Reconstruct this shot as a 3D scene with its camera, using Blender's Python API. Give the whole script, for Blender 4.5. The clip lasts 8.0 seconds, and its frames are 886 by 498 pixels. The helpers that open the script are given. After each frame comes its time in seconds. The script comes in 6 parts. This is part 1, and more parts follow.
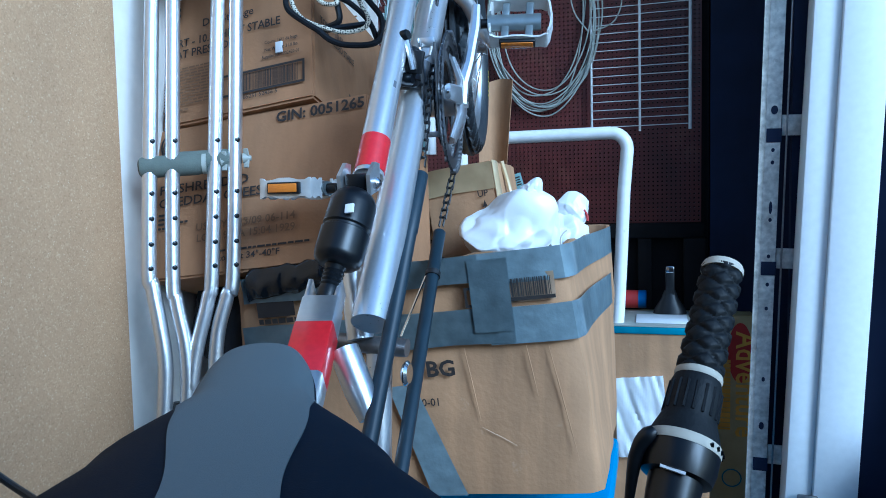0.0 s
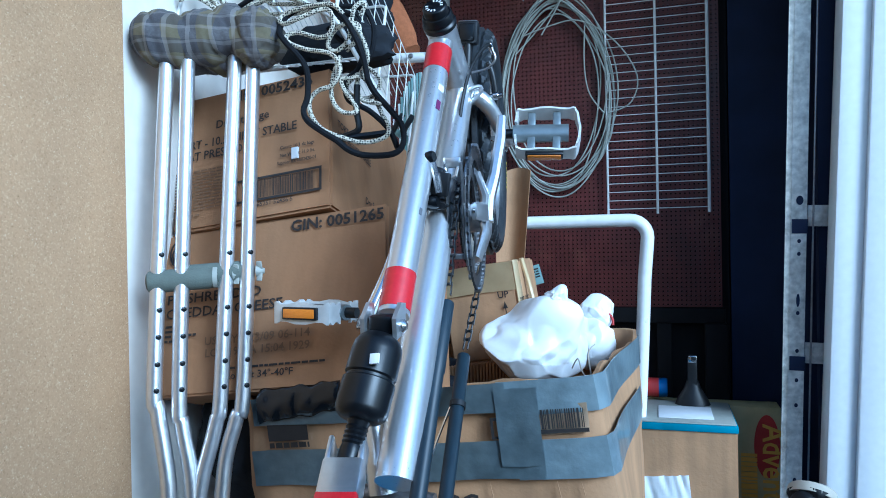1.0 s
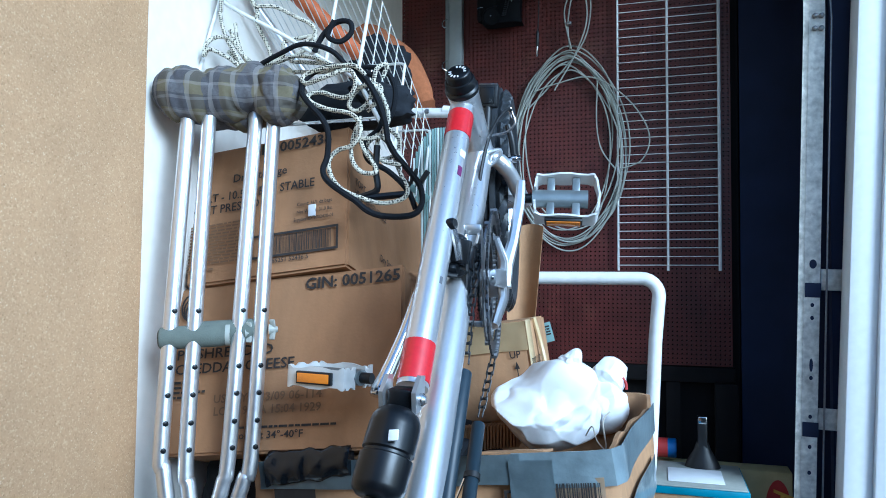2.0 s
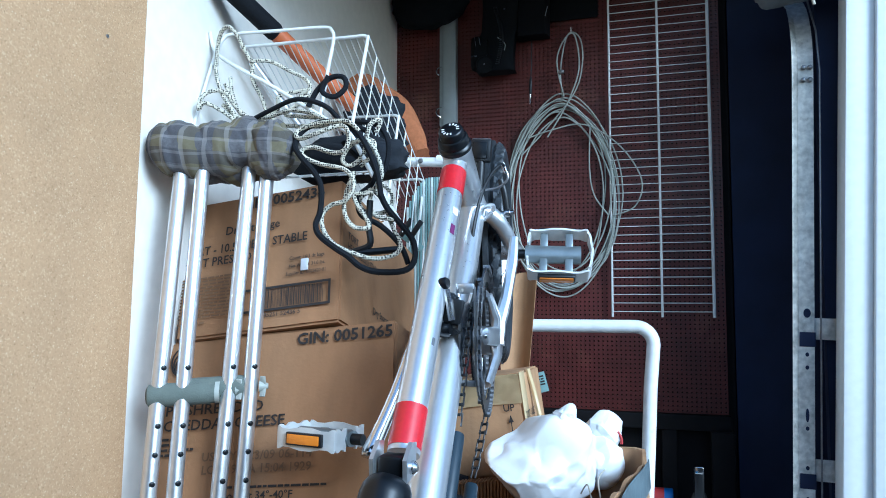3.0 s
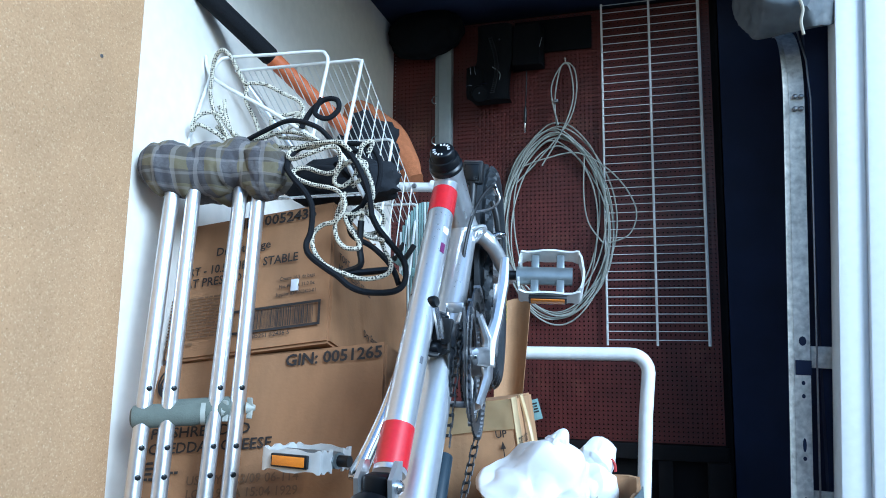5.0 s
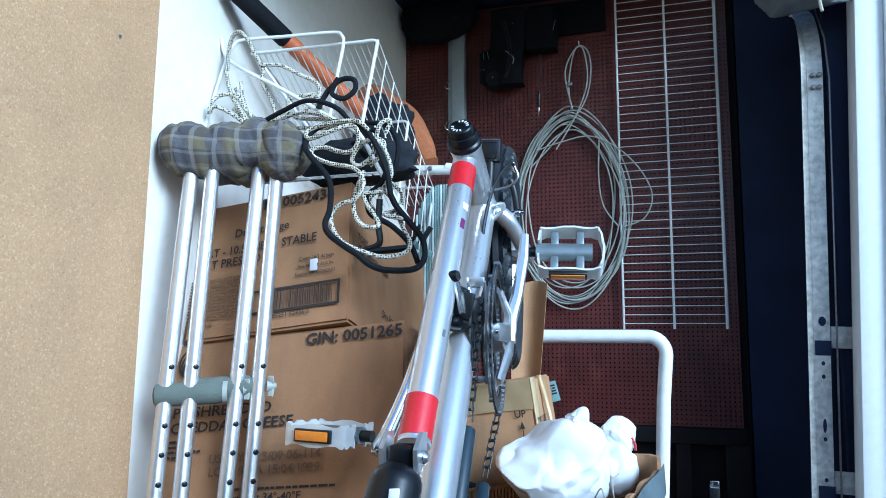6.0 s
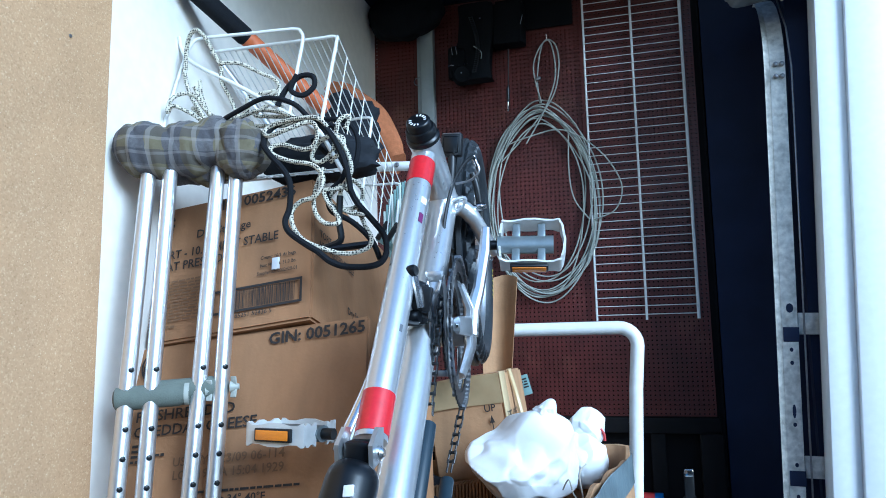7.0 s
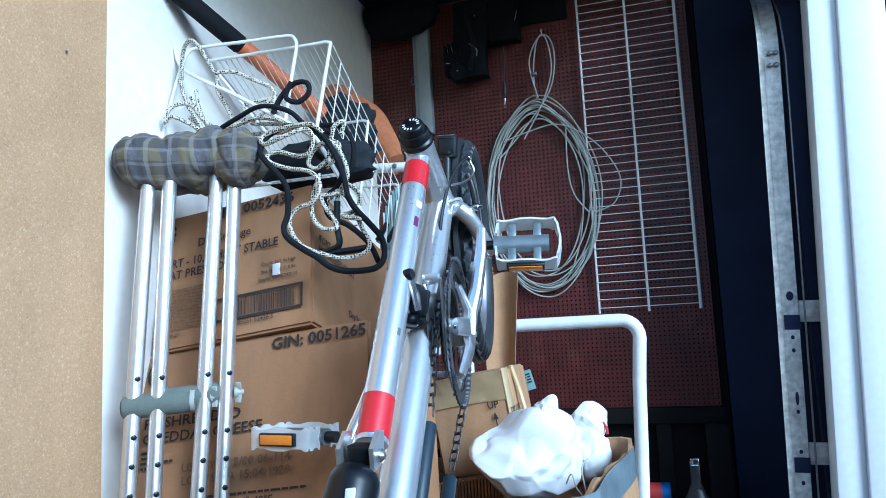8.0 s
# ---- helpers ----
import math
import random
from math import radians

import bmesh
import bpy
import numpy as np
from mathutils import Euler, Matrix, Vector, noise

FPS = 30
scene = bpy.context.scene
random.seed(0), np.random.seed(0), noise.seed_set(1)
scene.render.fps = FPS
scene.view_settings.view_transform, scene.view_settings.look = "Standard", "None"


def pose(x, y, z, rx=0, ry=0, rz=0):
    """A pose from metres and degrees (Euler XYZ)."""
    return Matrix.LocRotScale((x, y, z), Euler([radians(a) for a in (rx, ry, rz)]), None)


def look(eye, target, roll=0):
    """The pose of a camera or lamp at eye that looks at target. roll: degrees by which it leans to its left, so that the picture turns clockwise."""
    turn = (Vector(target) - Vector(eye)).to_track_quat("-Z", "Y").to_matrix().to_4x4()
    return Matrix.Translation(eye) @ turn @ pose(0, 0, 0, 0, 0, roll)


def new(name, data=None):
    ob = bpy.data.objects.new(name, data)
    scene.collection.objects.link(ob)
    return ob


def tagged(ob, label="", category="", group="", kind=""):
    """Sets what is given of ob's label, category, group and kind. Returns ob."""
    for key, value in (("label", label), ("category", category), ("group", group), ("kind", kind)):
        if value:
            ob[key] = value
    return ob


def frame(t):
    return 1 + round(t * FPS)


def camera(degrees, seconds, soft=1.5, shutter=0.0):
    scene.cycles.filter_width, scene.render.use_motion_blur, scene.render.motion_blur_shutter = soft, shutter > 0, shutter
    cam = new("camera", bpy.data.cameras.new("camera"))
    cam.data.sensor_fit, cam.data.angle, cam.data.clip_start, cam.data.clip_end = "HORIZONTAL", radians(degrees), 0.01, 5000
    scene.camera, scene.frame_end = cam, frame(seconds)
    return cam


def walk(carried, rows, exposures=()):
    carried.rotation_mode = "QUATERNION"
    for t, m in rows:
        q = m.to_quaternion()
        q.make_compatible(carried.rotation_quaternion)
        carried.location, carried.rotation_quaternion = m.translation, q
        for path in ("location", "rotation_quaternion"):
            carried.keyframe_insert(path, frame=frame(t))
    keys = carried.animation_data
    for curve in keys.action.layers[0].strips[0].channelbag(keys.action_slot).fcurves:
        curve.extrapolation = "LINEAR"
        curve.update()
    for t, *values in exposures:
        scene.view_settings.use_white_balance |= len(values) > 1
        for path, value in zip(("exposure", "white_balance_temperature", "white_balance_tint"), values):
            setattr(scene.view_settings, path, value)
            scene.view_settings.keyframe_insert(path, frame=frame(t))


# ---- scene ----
cam = camera(63.7, 8.0, 0.95)
PATH = [
    (0, (0.08, -0.016, 1.131), (0.098, 1.976, 0.95), -1.7),
    (0.5, (0.084, 0.006, 1.144), (0.133, 1.995, 0.932), -2.2),
    (1, (0.051, 0.05, 1.242), (0.068, 2.049, 1.184), -1.5),
    (1.5, (0.04, 0.065, 1.268), (0.064, 2.064, 1.306), -0.5),
    (1.7, (0.027, 0.059, 1.272), (0.041, 2.058, 1.31), -0.0),
    (3, (0.03, 0.062, 1.313), (0.061, 2.056, 1.458), 0.1),
    (3.5, (0.036, 0.063, 1.319), (0.081, 2.054, 1.501), 0.4),
    (4, (0.041, 0.064, 1.311), (0.087, 2.052, 1.526), -0.0),
    (4.5, (0.046, 0.066, 1.306), (0.092, 2.051, 1.548), 0.3),
    (6, (0.028, 0.074, 1.269), (0.035, 2.062, 1.491), -0.0),
    (6.5, (0.044, 0.068, 1.28), (0.044, 2.057, 1.491), -0.4),
    (7, (0.062, 0.078, 1.264), (0.114, 2.065, 1.48), -1.5),
    (7.5, (0.07, 0.068, 1.265), (0.105, 2.057, 1.476), -2.5),
    (8, (0.076, 0.063, 1.274), (0.11, 2.052, 1.473), -3.2),
]
walk(cam, [(t, look(eye, target, roll)) for t, eye, target, roll in PATH], [(0, 0.06, 4080, -3), (1.0, 0.2, 4220, -3), (1.5, 0.33, 4400, -2), (3.5, 0.4, 4520, -2), (8, 0.4, 4420, -2)])

# ---- light ----
world = bpy.data.worlds.new("sky")
scene.world = world
world.use_nodes = True
wn = world.node_tree
sky = wn.nodes.new("ShaderNodeTexSky")
sky.sky_type, sky.sun_disc = "NISHITA", False
sky.sun_elevation, sky.sun_rotation = radians(30), radians(141)
sky.air_density, sky.dust_density = 1.2, 1.5
wn.links.new(sky.outputs[0], wn.nodes["Background"].inputs[0])
wn.nodes["Background"].inputs[1].default_value = 0.14
sun = new("sun", bpy.data.lights.new("sun", "SUN"))
sun.data.energy, sun.data.angle, sun.data.color = 3.2, radians(28), (1.0, 0.98, 0.95)
sun.matrix_world = look((3.95, -3.45, 4.4), (0.0, 1.3, 1.2))

# ---- materials ----
def mat(name, color, rough=0.6, metal=0.0, var=0.15, scale=30.0, bump=0.1, bscale=None, color2=None, coat=0.0, trans=0.0, big=3.0, spec=0.5):
    m = bpy.data.materials.new(name)
    m.use_nodes = True
    nt = m.node_tree
    b = nt.nodes["Principled BSDF"]
    b.inputs["Specular IOR Level"].default_value = spec
    co = nt.nodes.new("ShaderNodeTexCoord")
    fine = nt.nodes.new("ShaderNodeTexNoise")
    fine.inputs["Scale"].default_value, fine.inputs["Detail"].default_value = scale, 6
    wide = nt.nodes.new("ShaderNodeTexNoise")
    wide.inputs["Scale"].default_value, wide.inputs["Detail"].default_value = big, 3
    nt.links.new(co.outputs["Object"], fine.inputs["Vector"])
    nt.links.new(co.outputs["Object"], wide.inputs["Vector"])
    mixn = nt.nodes.new("ShaderNodeMath")
    mixn.operation = "MULTIPLY_ADD"
    mixn.inputs[1].default_value = 0.55
    nt.links.new(fine.outputs[0], mixn.inputs[0])
    half = nt.nodes.new("ShaderNodeMath")
    half.operation = "MULTIPLY"
    half.inputs[1].default_value = 0.45
    nt.links.new(wide.outputs[0], half.inputs[0])
    nt.links.new(half.outputs[0], mixn.inputs[2])
    ramp = nt.nodes.new("ShaderNodeValToRGB")
    c2 = color2 or tuple(min(1, c * (1 + var)) for c in color)
    c1 = tuple(c * (1 - var) for c in color)
    ramp.color_ramp.elements[0].position, ramp.color_ramp.elements[1].position = 0.35, 0.65
    ramp.color_ramp.elements[0].color, ramp.color_ramp.elements[1].color = (*c1, 1), (*c2, 1)
    nt.links.new(mixn.outputs[0], ramp.inputs[0])
    nt.links.new(ramp.outputs[0], b.inputs["Base Color"])
    b.inputs["Metallic"].default_value = metal
    rr = nt.nodes.new("ShaderNodeMapRange")
    rr.inputs[3].default_value, rr.inputs[4].default_value = max(0.03, rough - 0.1), min(1, rough + 0.1)
    nt.links.new(mixn.outputs[0], rr.inputs[0])
    nt.links.new(rr.outputs[0], b.inputs["Roughness"])
    b.inputs["Coat Weight"].default_value = coat
    b.inputs["Transmission Weight"].default_value = trans
    if bump:
        bn = nt.nodes.new("ShaderNodeTexNoise")
        bn.inputs["Scale"].default_value, bn.inputs["Detail"].default_value = bscale or scale * 2, 5
        nt.links.new(co.outputs["Object"], bn.inputs["Vector"])
        bu = nt.nodes.new("ShaderNodeBump")
        bu.inputs["Strength"].default_value, bu.inputs["Distance"].default_value = bump, 0.004
        nt.links.new(bn.outputs[0], bu.inputs["Height"])
        nt.links.new(bu.outputs[0], b.inputs["Normal"])
    return m


def chip_mat(name):
    """Particle board: flakes of many tones."""
    m = mat(name, (0.5, 0.305, 0.15), 0.7, 0, 0.1, 12, 0.25, 260)
    nt = m.node_tree
    b = nt.nodes["Principled BSDF"]
    old = b.inputs["Base Color"].links[0].from_socket
    co = nt.nodes["Texture Coordinate"]
    v = nt.nodes.new("ShaderNodeTexVoronoi")
    v.inputs["Scale"].default_value = 420
    nt.links.new(co.outputs["Object"], v.inputs["Vector"])
    hsv = nt.nodes.new("ShaderNodeSeparateColor")
    nt.links.new(v.outputs["Color"], hsv.inputs[0])
    r = nt.nodes.new("ShaderNodeValToRGB")
    r.color_ramp.elements[0].position, r.color_ramp.elements[0].color = 0.0, (0.3, 0.19, 0.095, 1)
    r.color_ramp.elements[1].position, r.color_ramp.elements[1].color = 0.16, (0.43, 0.285, 0.155, 1)
    e = r.color_ramp.elements.new(0.8)
    e.color = (0.52, 0.345, 0.195, 1)
    e = r.color_ramp.elements.new(1.0)
    e.color = (0.72, 0.56, 0.36, 1)
    nt.links.new(hsv.outputs[0], r.inputs[0])
    mx = nt.nodes.new("ShaderNodeMix")
    mx.data_type, mx.inputs[0].default_value = "RGBA", 0.42
    nt.links.new(old, mx.inputs[6])
    nt.links.new(r.outputs[0], mx.inputs[7])
    # sparse dark and pale chips
    last = mx.outputs[2]
    for scale, edge, tone in ((95, 0.1, (0.2, 0.11, 0.045)), (120, 0.11, (0.8, 0.68, 0.48))):
        v2 = nt.nodes.new("ShaderNodeTexVoronoi")
        v2.inputs["Scale"].default_value = scale
        nt.links.new(co.outputs["Object"], v2.inputs["Vector"])
        lt = nt.nodes.new("ShaderNodeMath")
        lt.operation, lt.inputs[1].default_value = "LESS_THAN", edge
        nt.links.new(v2.outputs["Distance"], lt.inputs[0])
        ml = nt.nodes.new("ShaderNodeMath")
        ml.operation, ml.inputs[1].default_value = "MULTIPLY", 0.5
        nt.links.new(lt.outputs[0], ml.inputs[0])
        mx2 = nt.nodes.new("ShaderNodeMix")
        mx2.data_type = "RGBA"
        nt.links.new(ml.outputs[0], mx2.inputs[0])
        nt.links.new(last, mx2.inputs[6])
        mx2.inputs[7].default_value = (*tone, 1)
        last = mx2.outputs[2]
    nt.links.new(last, b.inputs["Base Color"])
    return m


def dots_mat(name, base, dot, scale, size):
    """Braided cord with flecks."""
    m = mat(name, base, 0.75, 0, 0.12, 200, 0.5, 900)
    nt = m.node_tree
    b = nt.nodes["Principled BSDF"]
    old = b.inputs["Base Color"].links[0].from_socket
    v = nt.nodes.new("ShaderNodeTexVoronoi")
    v.inputs["Scale"].default_value, v.inputs["Randomness"].default_value = scale, 0.35
    nt.links.new(nt.nodes["Texture Coordinate"].outputs["Object"], v.inputs["Vector"])
    lt = nt.nodes.new("ShaderNodeMath")
    lt.operation, lt.inputs[1].default_value = "LESS_THAN", size
    nt.links.new(v.outputs["Distance"], lt.inputs[0])
    mx = nt.nodes.new("ShaderNodeMix")
    mx.data_type = "RGBA"
    nt.links.new(lt.outputs[0], mx.inputs[0])
    nt.links.new(old, mx.inputs[6])
    mx.inputs[7].default_value = (*dot, 1)
    nt.links.new(mx.outputs[2], b.inputs["Base Color"])
    return m


def plaid_mat(name):
    """Flannel with crossing bands of grey, olive and pale thread."""
    m = mat(name, (0.105, 0.1, 0.105), 0.95, 0, 0.25, 300, 0.5, 1200)
    nt = m.node_tree
    b = nt.nodes["Principled BSDF"]
    old = b.inputs["Base Color"].links[0].from_socket
    co = nt.nodes["Texture Coordinate"]
    for axis, col, sc, fac, w in (("X", (0.17, 0.14, 0.06), 62, 0.65, 0.5), ("Z", (0.045, 0.042, 0.05), 70, 0.6, 0.5), ("X", (0.34, 0.32, 0.3), 90, 0.32, 0.1), ("Z", (0.3, 0.28, 0.27), 120, 0.28, 0.1)):
        wv = nt.nodes.new("ShaderNodeTexWave")
        wv.bands_direction, wv.wave_profile = axis, "SIN"
        wv.inputs["Scale"].default_value, wv.inputs["Distortion"].default_value, wv.inputs["Detail"].default_value = sc / 8.5, 3.2, 1.5
        wv.inputs["Phase Offset"].default_value = sc
        nt.links.new(co.outputs["Object"], wv.inputs["Vector"])
        gt = nt.nodes.new("ShaderNodeMath")
        gt.operation, gt.inputs[1].default_value = "GREATER_THAN", 1 - w
        nt.links.new(wv.outputs["Fac"], gt.inputs[0])
        ml = nt.nodes.new("ShaderNodeMath")
        ml.operation, ml.inputs[1].default_value = "MULTIPLY", fac
        nt.links.new(gt.outputs[0], ml.inputs[0])
        mx = nt.nodes.new("ShaderNodeMix")
        mx.data_type = "RGBA"
        nt.links.new(ml.outputs[0], mx.inputs[0])
        nt.links.new(old, mx.inputs[6])
        mx.inputs[7].default_value = (*col, 1)
        old = mx.outputs[2]
    nt.links.new(old, b.inputs["Base Color"])
    return m


CHIP = chip_mat("particle_board")
WALLW = mat("white_wall_paint", (0.82, 0.785, 0.72), 0.55, 0, 0.05, 40, 0.08, 120, big=2)
PEG = mat("brown_hardboard", (0.075, 0.0125, 0.0095), 0.5, 0, 0.35, 14, 0.1, 200, big=4)


def scuffs(m, tone, scale, low, high, most):
    """Rubbed patches where the paler core shows."""
    nt = m.node_tree
    b = nt.nodes["Principled BSDF"]
    old = b.inputs["Base Color"].links[0].from_socket
    tx = nt.nodes.new("ShaderNodeTexNoise")
    tx.inputs["Scale"].default_value, tx.inputs["Detail"].default_value, tx.inputs["Roughness"].default_value = scale, 7, 0.7
    nt.links.new(nt.nodes["Texture Coordinate"].outputs["Object"], tx.inputs["Vector"])
    mr = nt.nodes.new("ShaderNodeMapRange")
    mr.inputs[1].default_value, mr.inputs[2].default_value, mr.inputs[4].default_value = low, high, most
    nt.links.new(tx.outputs[0], mr.inputs[0])
    mx = nt.nodes.new("ShaderNodeMix")
    mx.data_type = "RGBA"
    nt.links.new(mr.outputs[0], mx.inputs[0])
    nt.links.new(old, mx.inputs[6])
    mx.inputs[7].default_value = (*tone, 1)
    nt.links.new(mx.outputs[2], b.inputs["Base Color"])


scuffs(PEG, (0.17, 0.07, 0.04), 4.5, 0.55, 0.75, 0.6)
# Dark wood taken down to near black: the recess's shade is in the colour.
DARK = mat("shaded_dark_wood", (0.008, 0.007, 0.0075), 0.85, 0, 0.3, 20, spec=0.2)
# Near-black navy stands for the interior's shade, and fills track holes and slots.
NAVY = mat("dark_interior_shade", (0.015, 0.0215, 0.056), 0.7, 0, 0.25, 8, spec=0.3)
# Dark grey for the unseen ground and wall, chosen to hold back bounced light.
DARKGREY = mat("unseen_dark_grey", (0.07, 0.068, 0.066), 0.9, 0, 0.15, 25, 0.3, 90)
GALV = mat("galvanised_steel", (0.66, 0.64, 0.59), 0.5, 0.25, 0.35, 70, 0.12, 150, big=14)
scuffs(GALV, (0.2, 0.16, 0.11), 26, 0.58, 0.74, 0.6)
JAMB = mat("white_gloss_paint", (0.86, 0.87, 0.87), 0.4, 0, 0.04, 60, 0.04)
ALU = mat("brushed_aluminium", (0.74, 0.75, 0.77), 0.32, 0.9, 0.06, 120, 0.03, 400)
SILVER = mat("silver_bike_paint", (0.66, 0.67, 0.69), 0.3, 0.75, 0.04, 200, 0.01, 500, coat=0.5)
CHROME = mat("polished_steel", (0.7, 0.7, 0.71), 0.18, 1.0, 0.08, 80, 0.0)
STEEL = mat("dull_steel", (0.3, 0.3, 0.31), 0.4, 0.9, 0.25, 90, 0.05)
RED = mat("red_reflective_tape", (0.5, 0.012, 0.02), 0.35, 0, 0.12, 150, 0.02, coat=0.3)
BLACK = mat("black_plastic", (0.009, 0.0095, 0.011), 0.42, 0, 0.25, 80, 0.05)
RUBBER = mat("black_rubber", (0.007, 0.008, 0.0095), 0.6, 0, 0.3, 120, 0.15, spec=0.28)
SATIN = mat("satin_black_paint", (0.005, 0.0058, 0.0075), 0.33, 0, 0.2, 60, 0.02, spec=0.4)
TUBEB = mat("dark_chain_tube", (0.013, 0.024, 0.036), 0.45, 0, 0.2, 60, 0.02)
CARD = mat("brown_cardboard", (0.33, 0.175, 0.078), 0.8, 0, 0.07, 18, 0.12, 180, big=5)
CARD2 = mat("worn_cardboard", (0.4, 0.235, 0.115), 0.8, 0, 0.13, 14, 0.2, 120, big=6)
def streaks(m, strength=0.35):
    """Upright flutes and rubbed streaks."""
    nt = m.node_tree
    b = nt.nodes["Principled BSDF"]
    old = b.inputs["Base Color"].links[0].from_socket
    mp = nt.nodes.new("ShaderNodeMapping")
    mp.inputs["Scale"].default_value = (34, 34, 2.2)
    nt.links.new(nt.nodes["Texture Coordinate"].outputs["Object"], mp.inputs[0])
    tx = nt.nodes.new("ShaderNodeTexNoise")
    tx.inputs["Scale"].default_value, tx.inputs["Detail"].default_value = 1.0, 4
    nt.links.new(mp.outputs[0], tx.inputs["Vector"])
    rp = nt.nodes.new("ShaderNodeValToRGB")
    rp.color_ramp.elements[0].position, rp.color_ramp.elements[0].color = 0.38, (0.72, 0.72, 0.72, 1)
    rp.color_ramp.elements[1].position, rp.color_ramp.elements[1].color = 0.66, (1.25, 1.22, 1.18, 1)
    nt.links.new(tx.outputs[0], rp.inputs[0])
    mx = nt.nodes.new("ShaderNodeMix")
    mx.data_type, mx.blend_type, mx.inputs[0].default_value = "RGBA", "MULTIPLY", strength * 2
    nt.links.new(old, mx.inputs[6])
    nt.links.new(rp.outputs[0], mx.inputs[7])
    nt.links.new(mx.outputs[2], b.inputs["Base Color"])


streaks(CARD2, 0.22)
streaks(CARD, 0.15)
scuffs(CARD2, (0.62, 0.46, 0.29), 26, 0.62, 0.78, 0.5)
scuffs(CARD, (0.27, 0.135, 0.055), 7, 0.52, 0.75, 0.5)
CARDE = mat("cardboard_edge", (0.28, 0.16, 0.075), 0.9, 0, 0.2, 90, 0.2)
PALE = mat("clear_packing_tape", (0.62, 0.48, 0.27), 0.25, 0, 0.08, 30, 0.1, 60, coat=0.4)
CARDL = mat("pale_label_card", (0.58, 0.44, 0.29), 0.7, 0, 0.1, 30, 0.1)
FELT = mat("matt_black_plastic", (0.0035, 0.004, 0.0055), 0.8, 0, 0.3, 60, 0.1, spec=0.15)
DUCT = mat("grey_duct_tape", (0.21, 0.26, 0.285), 0.32, 0.15, 0.25, 40, 0.3, 60, coat=0.6, big=9)
INK = mat("black_print", (0.025, 0.02, 0.018), 0.8, 0, 0.3, 60, 0)
FADED = mat("faded_print", (0.17, 0.095, 0.045), 0.8, 0, 0.2, 60, 0)
WHITE = mat("white_coated_wire", (0.78, 0.78, 0.76), 0.4, 0, 0.06, 50, 0.02)
TRUCK = mat("white_enamel_tube", (0.8, 0.8, 0.79), 0.35, 0, 0.07, 40, 0.03)
scuffs(TRUCK, (0.4, 0.36, 0.3), 30, 0.62, 0.72, 0.5)
BAG = mat("white_plastic_film", (0.86, 0.87, 0.88), 0.32, 0, 0.04, 40, 0.12, 50)
BAG.node_tree.nodes["Principled BSDF"].inputs["Subsurface Weight"].default_value = 0.35
BAG.node_tree.nodes["Principled BSDF"].inputs["Subsurface Radius"].default_value = (0.02, 0.02, 0.02)
GRIP = mat("grey_green_foam", (0.12, 0.135, 0.115), 0.9, 0, 0.12, 60, 0.2, 400)
ORANGE = mat("orange_reflector", (0.75, 0.24, 0.01), 0.25, 0, 0.1, 60, 0.2, 600, coat=0.6)
HOSE = mat("orange_hose", (0.48, 0.13, 0.04), 0.45, 0, 0.12, 60, 0.1)
TOWEL = mat("terracotta_towel", (0.4, 0.145, 0.055), 0.95, 0, 0.2, 120, 0.7, 500)
PLAID = plaid_mat("plaid_flannel")
ROPE = dots_mat("flecked_braid", (0.66, 0.62, 0.5), (0.03, 0.025, 0.02), 270, 0.42)
CORD = mat("black_elastic_cord", (0.008, 0.009, 0.012), 0.8, 0, 0.3, 300, 0.3, 900, spec=0.2)
CABLE = mat("grey_green_cable", (0.36, 0.37, 0.33), 0.5, 0, 0.12, 60, 0)
SEATG = mat("grey_seat_fabric", (0.11, 0.132, 0.145), 0.75, 0, 0.06, 300, 0.2, 1500)
SEATB = mat("navy_black_seat_vinyl", (0.004, 0.0085, 0.019), 0.75, 0, 0.2, 200, 0.12, 900, spec=0.12)
BLUE = mat("blue_plastic", (0.02, 0.25, 0.55), 0.4, 0, 0.05, 20, 0.03)
YELLOW = mat("yellow_game_box", (0.5, 0.44, 0.22), 0.6, 0, 0.15, 20, 0.05)
PAPER = mat("white_paper", (0.75, 0.76, 0.78), 0.7, 0, 0.05, 30, 0.1)
TEAL = mat("teal_print", (0.03, 0.2, 0.3), 0.6, 0, 0.2, 30, 0.05)
REDP = mat("red_print", (0.4, 0.03, 0.03), 0.6, 0, 0.15, 30, 0.03)
GOLD = mat("gold_print", (0.7, 0.42, 0.06), 0.6, 0, 0.15, 30, 0.03)
CREAM = mat("cream_rubber", (0.5, 0.46, 0.37), 0.7, 0, 0.12, 80, 0.1)
FABRIC = mat("dark_blue_fabric", (0.007, 0.009, 0.014), 0.9, 0, 0.3, 60, 0.3)
STRIPE = mat("pale_green_plastic", (0.22, 0.33, 0.32), 0.5, 0, 0.1, 40, 0.05)
YEL = mat("yellow_print", (0.6, 0.5, 0.05), 0.6, 0, 0.1, 50, 0)

# ---- building helpers; the place's own axes: x along the pegboard, y into the depth, z up ----
BM = Matrix.Translation((-0.085, 2.33, 0)) @ Matrix.Rotation(radians(-17), 4, "Z")
BASE = {}


def thing(name, base, label, category, group="", kind=""):
    ob = new(name)
    ob.empty_display_size = 0.05
    ob.matrix_world = BM @ Matrix.Translation(base)
    BASE[ob.name] = Vector(base)
    return tagged(ob, label, category, group, kind)


def mesh_of(name, bm, material, base, flat=False):
    bm.transform(Matrix.Translation(-Vector(base)))
    if not flat:
        for f in bm.faces:
            f.smooth = True
    me = bpy.data.meshes.new(name)
    bm.to_mesh(me)
    bm.free()
    me.materials.append(material)
    if not flat:
        me.set_sharp_from_angle(angle=radians(38))
    return me


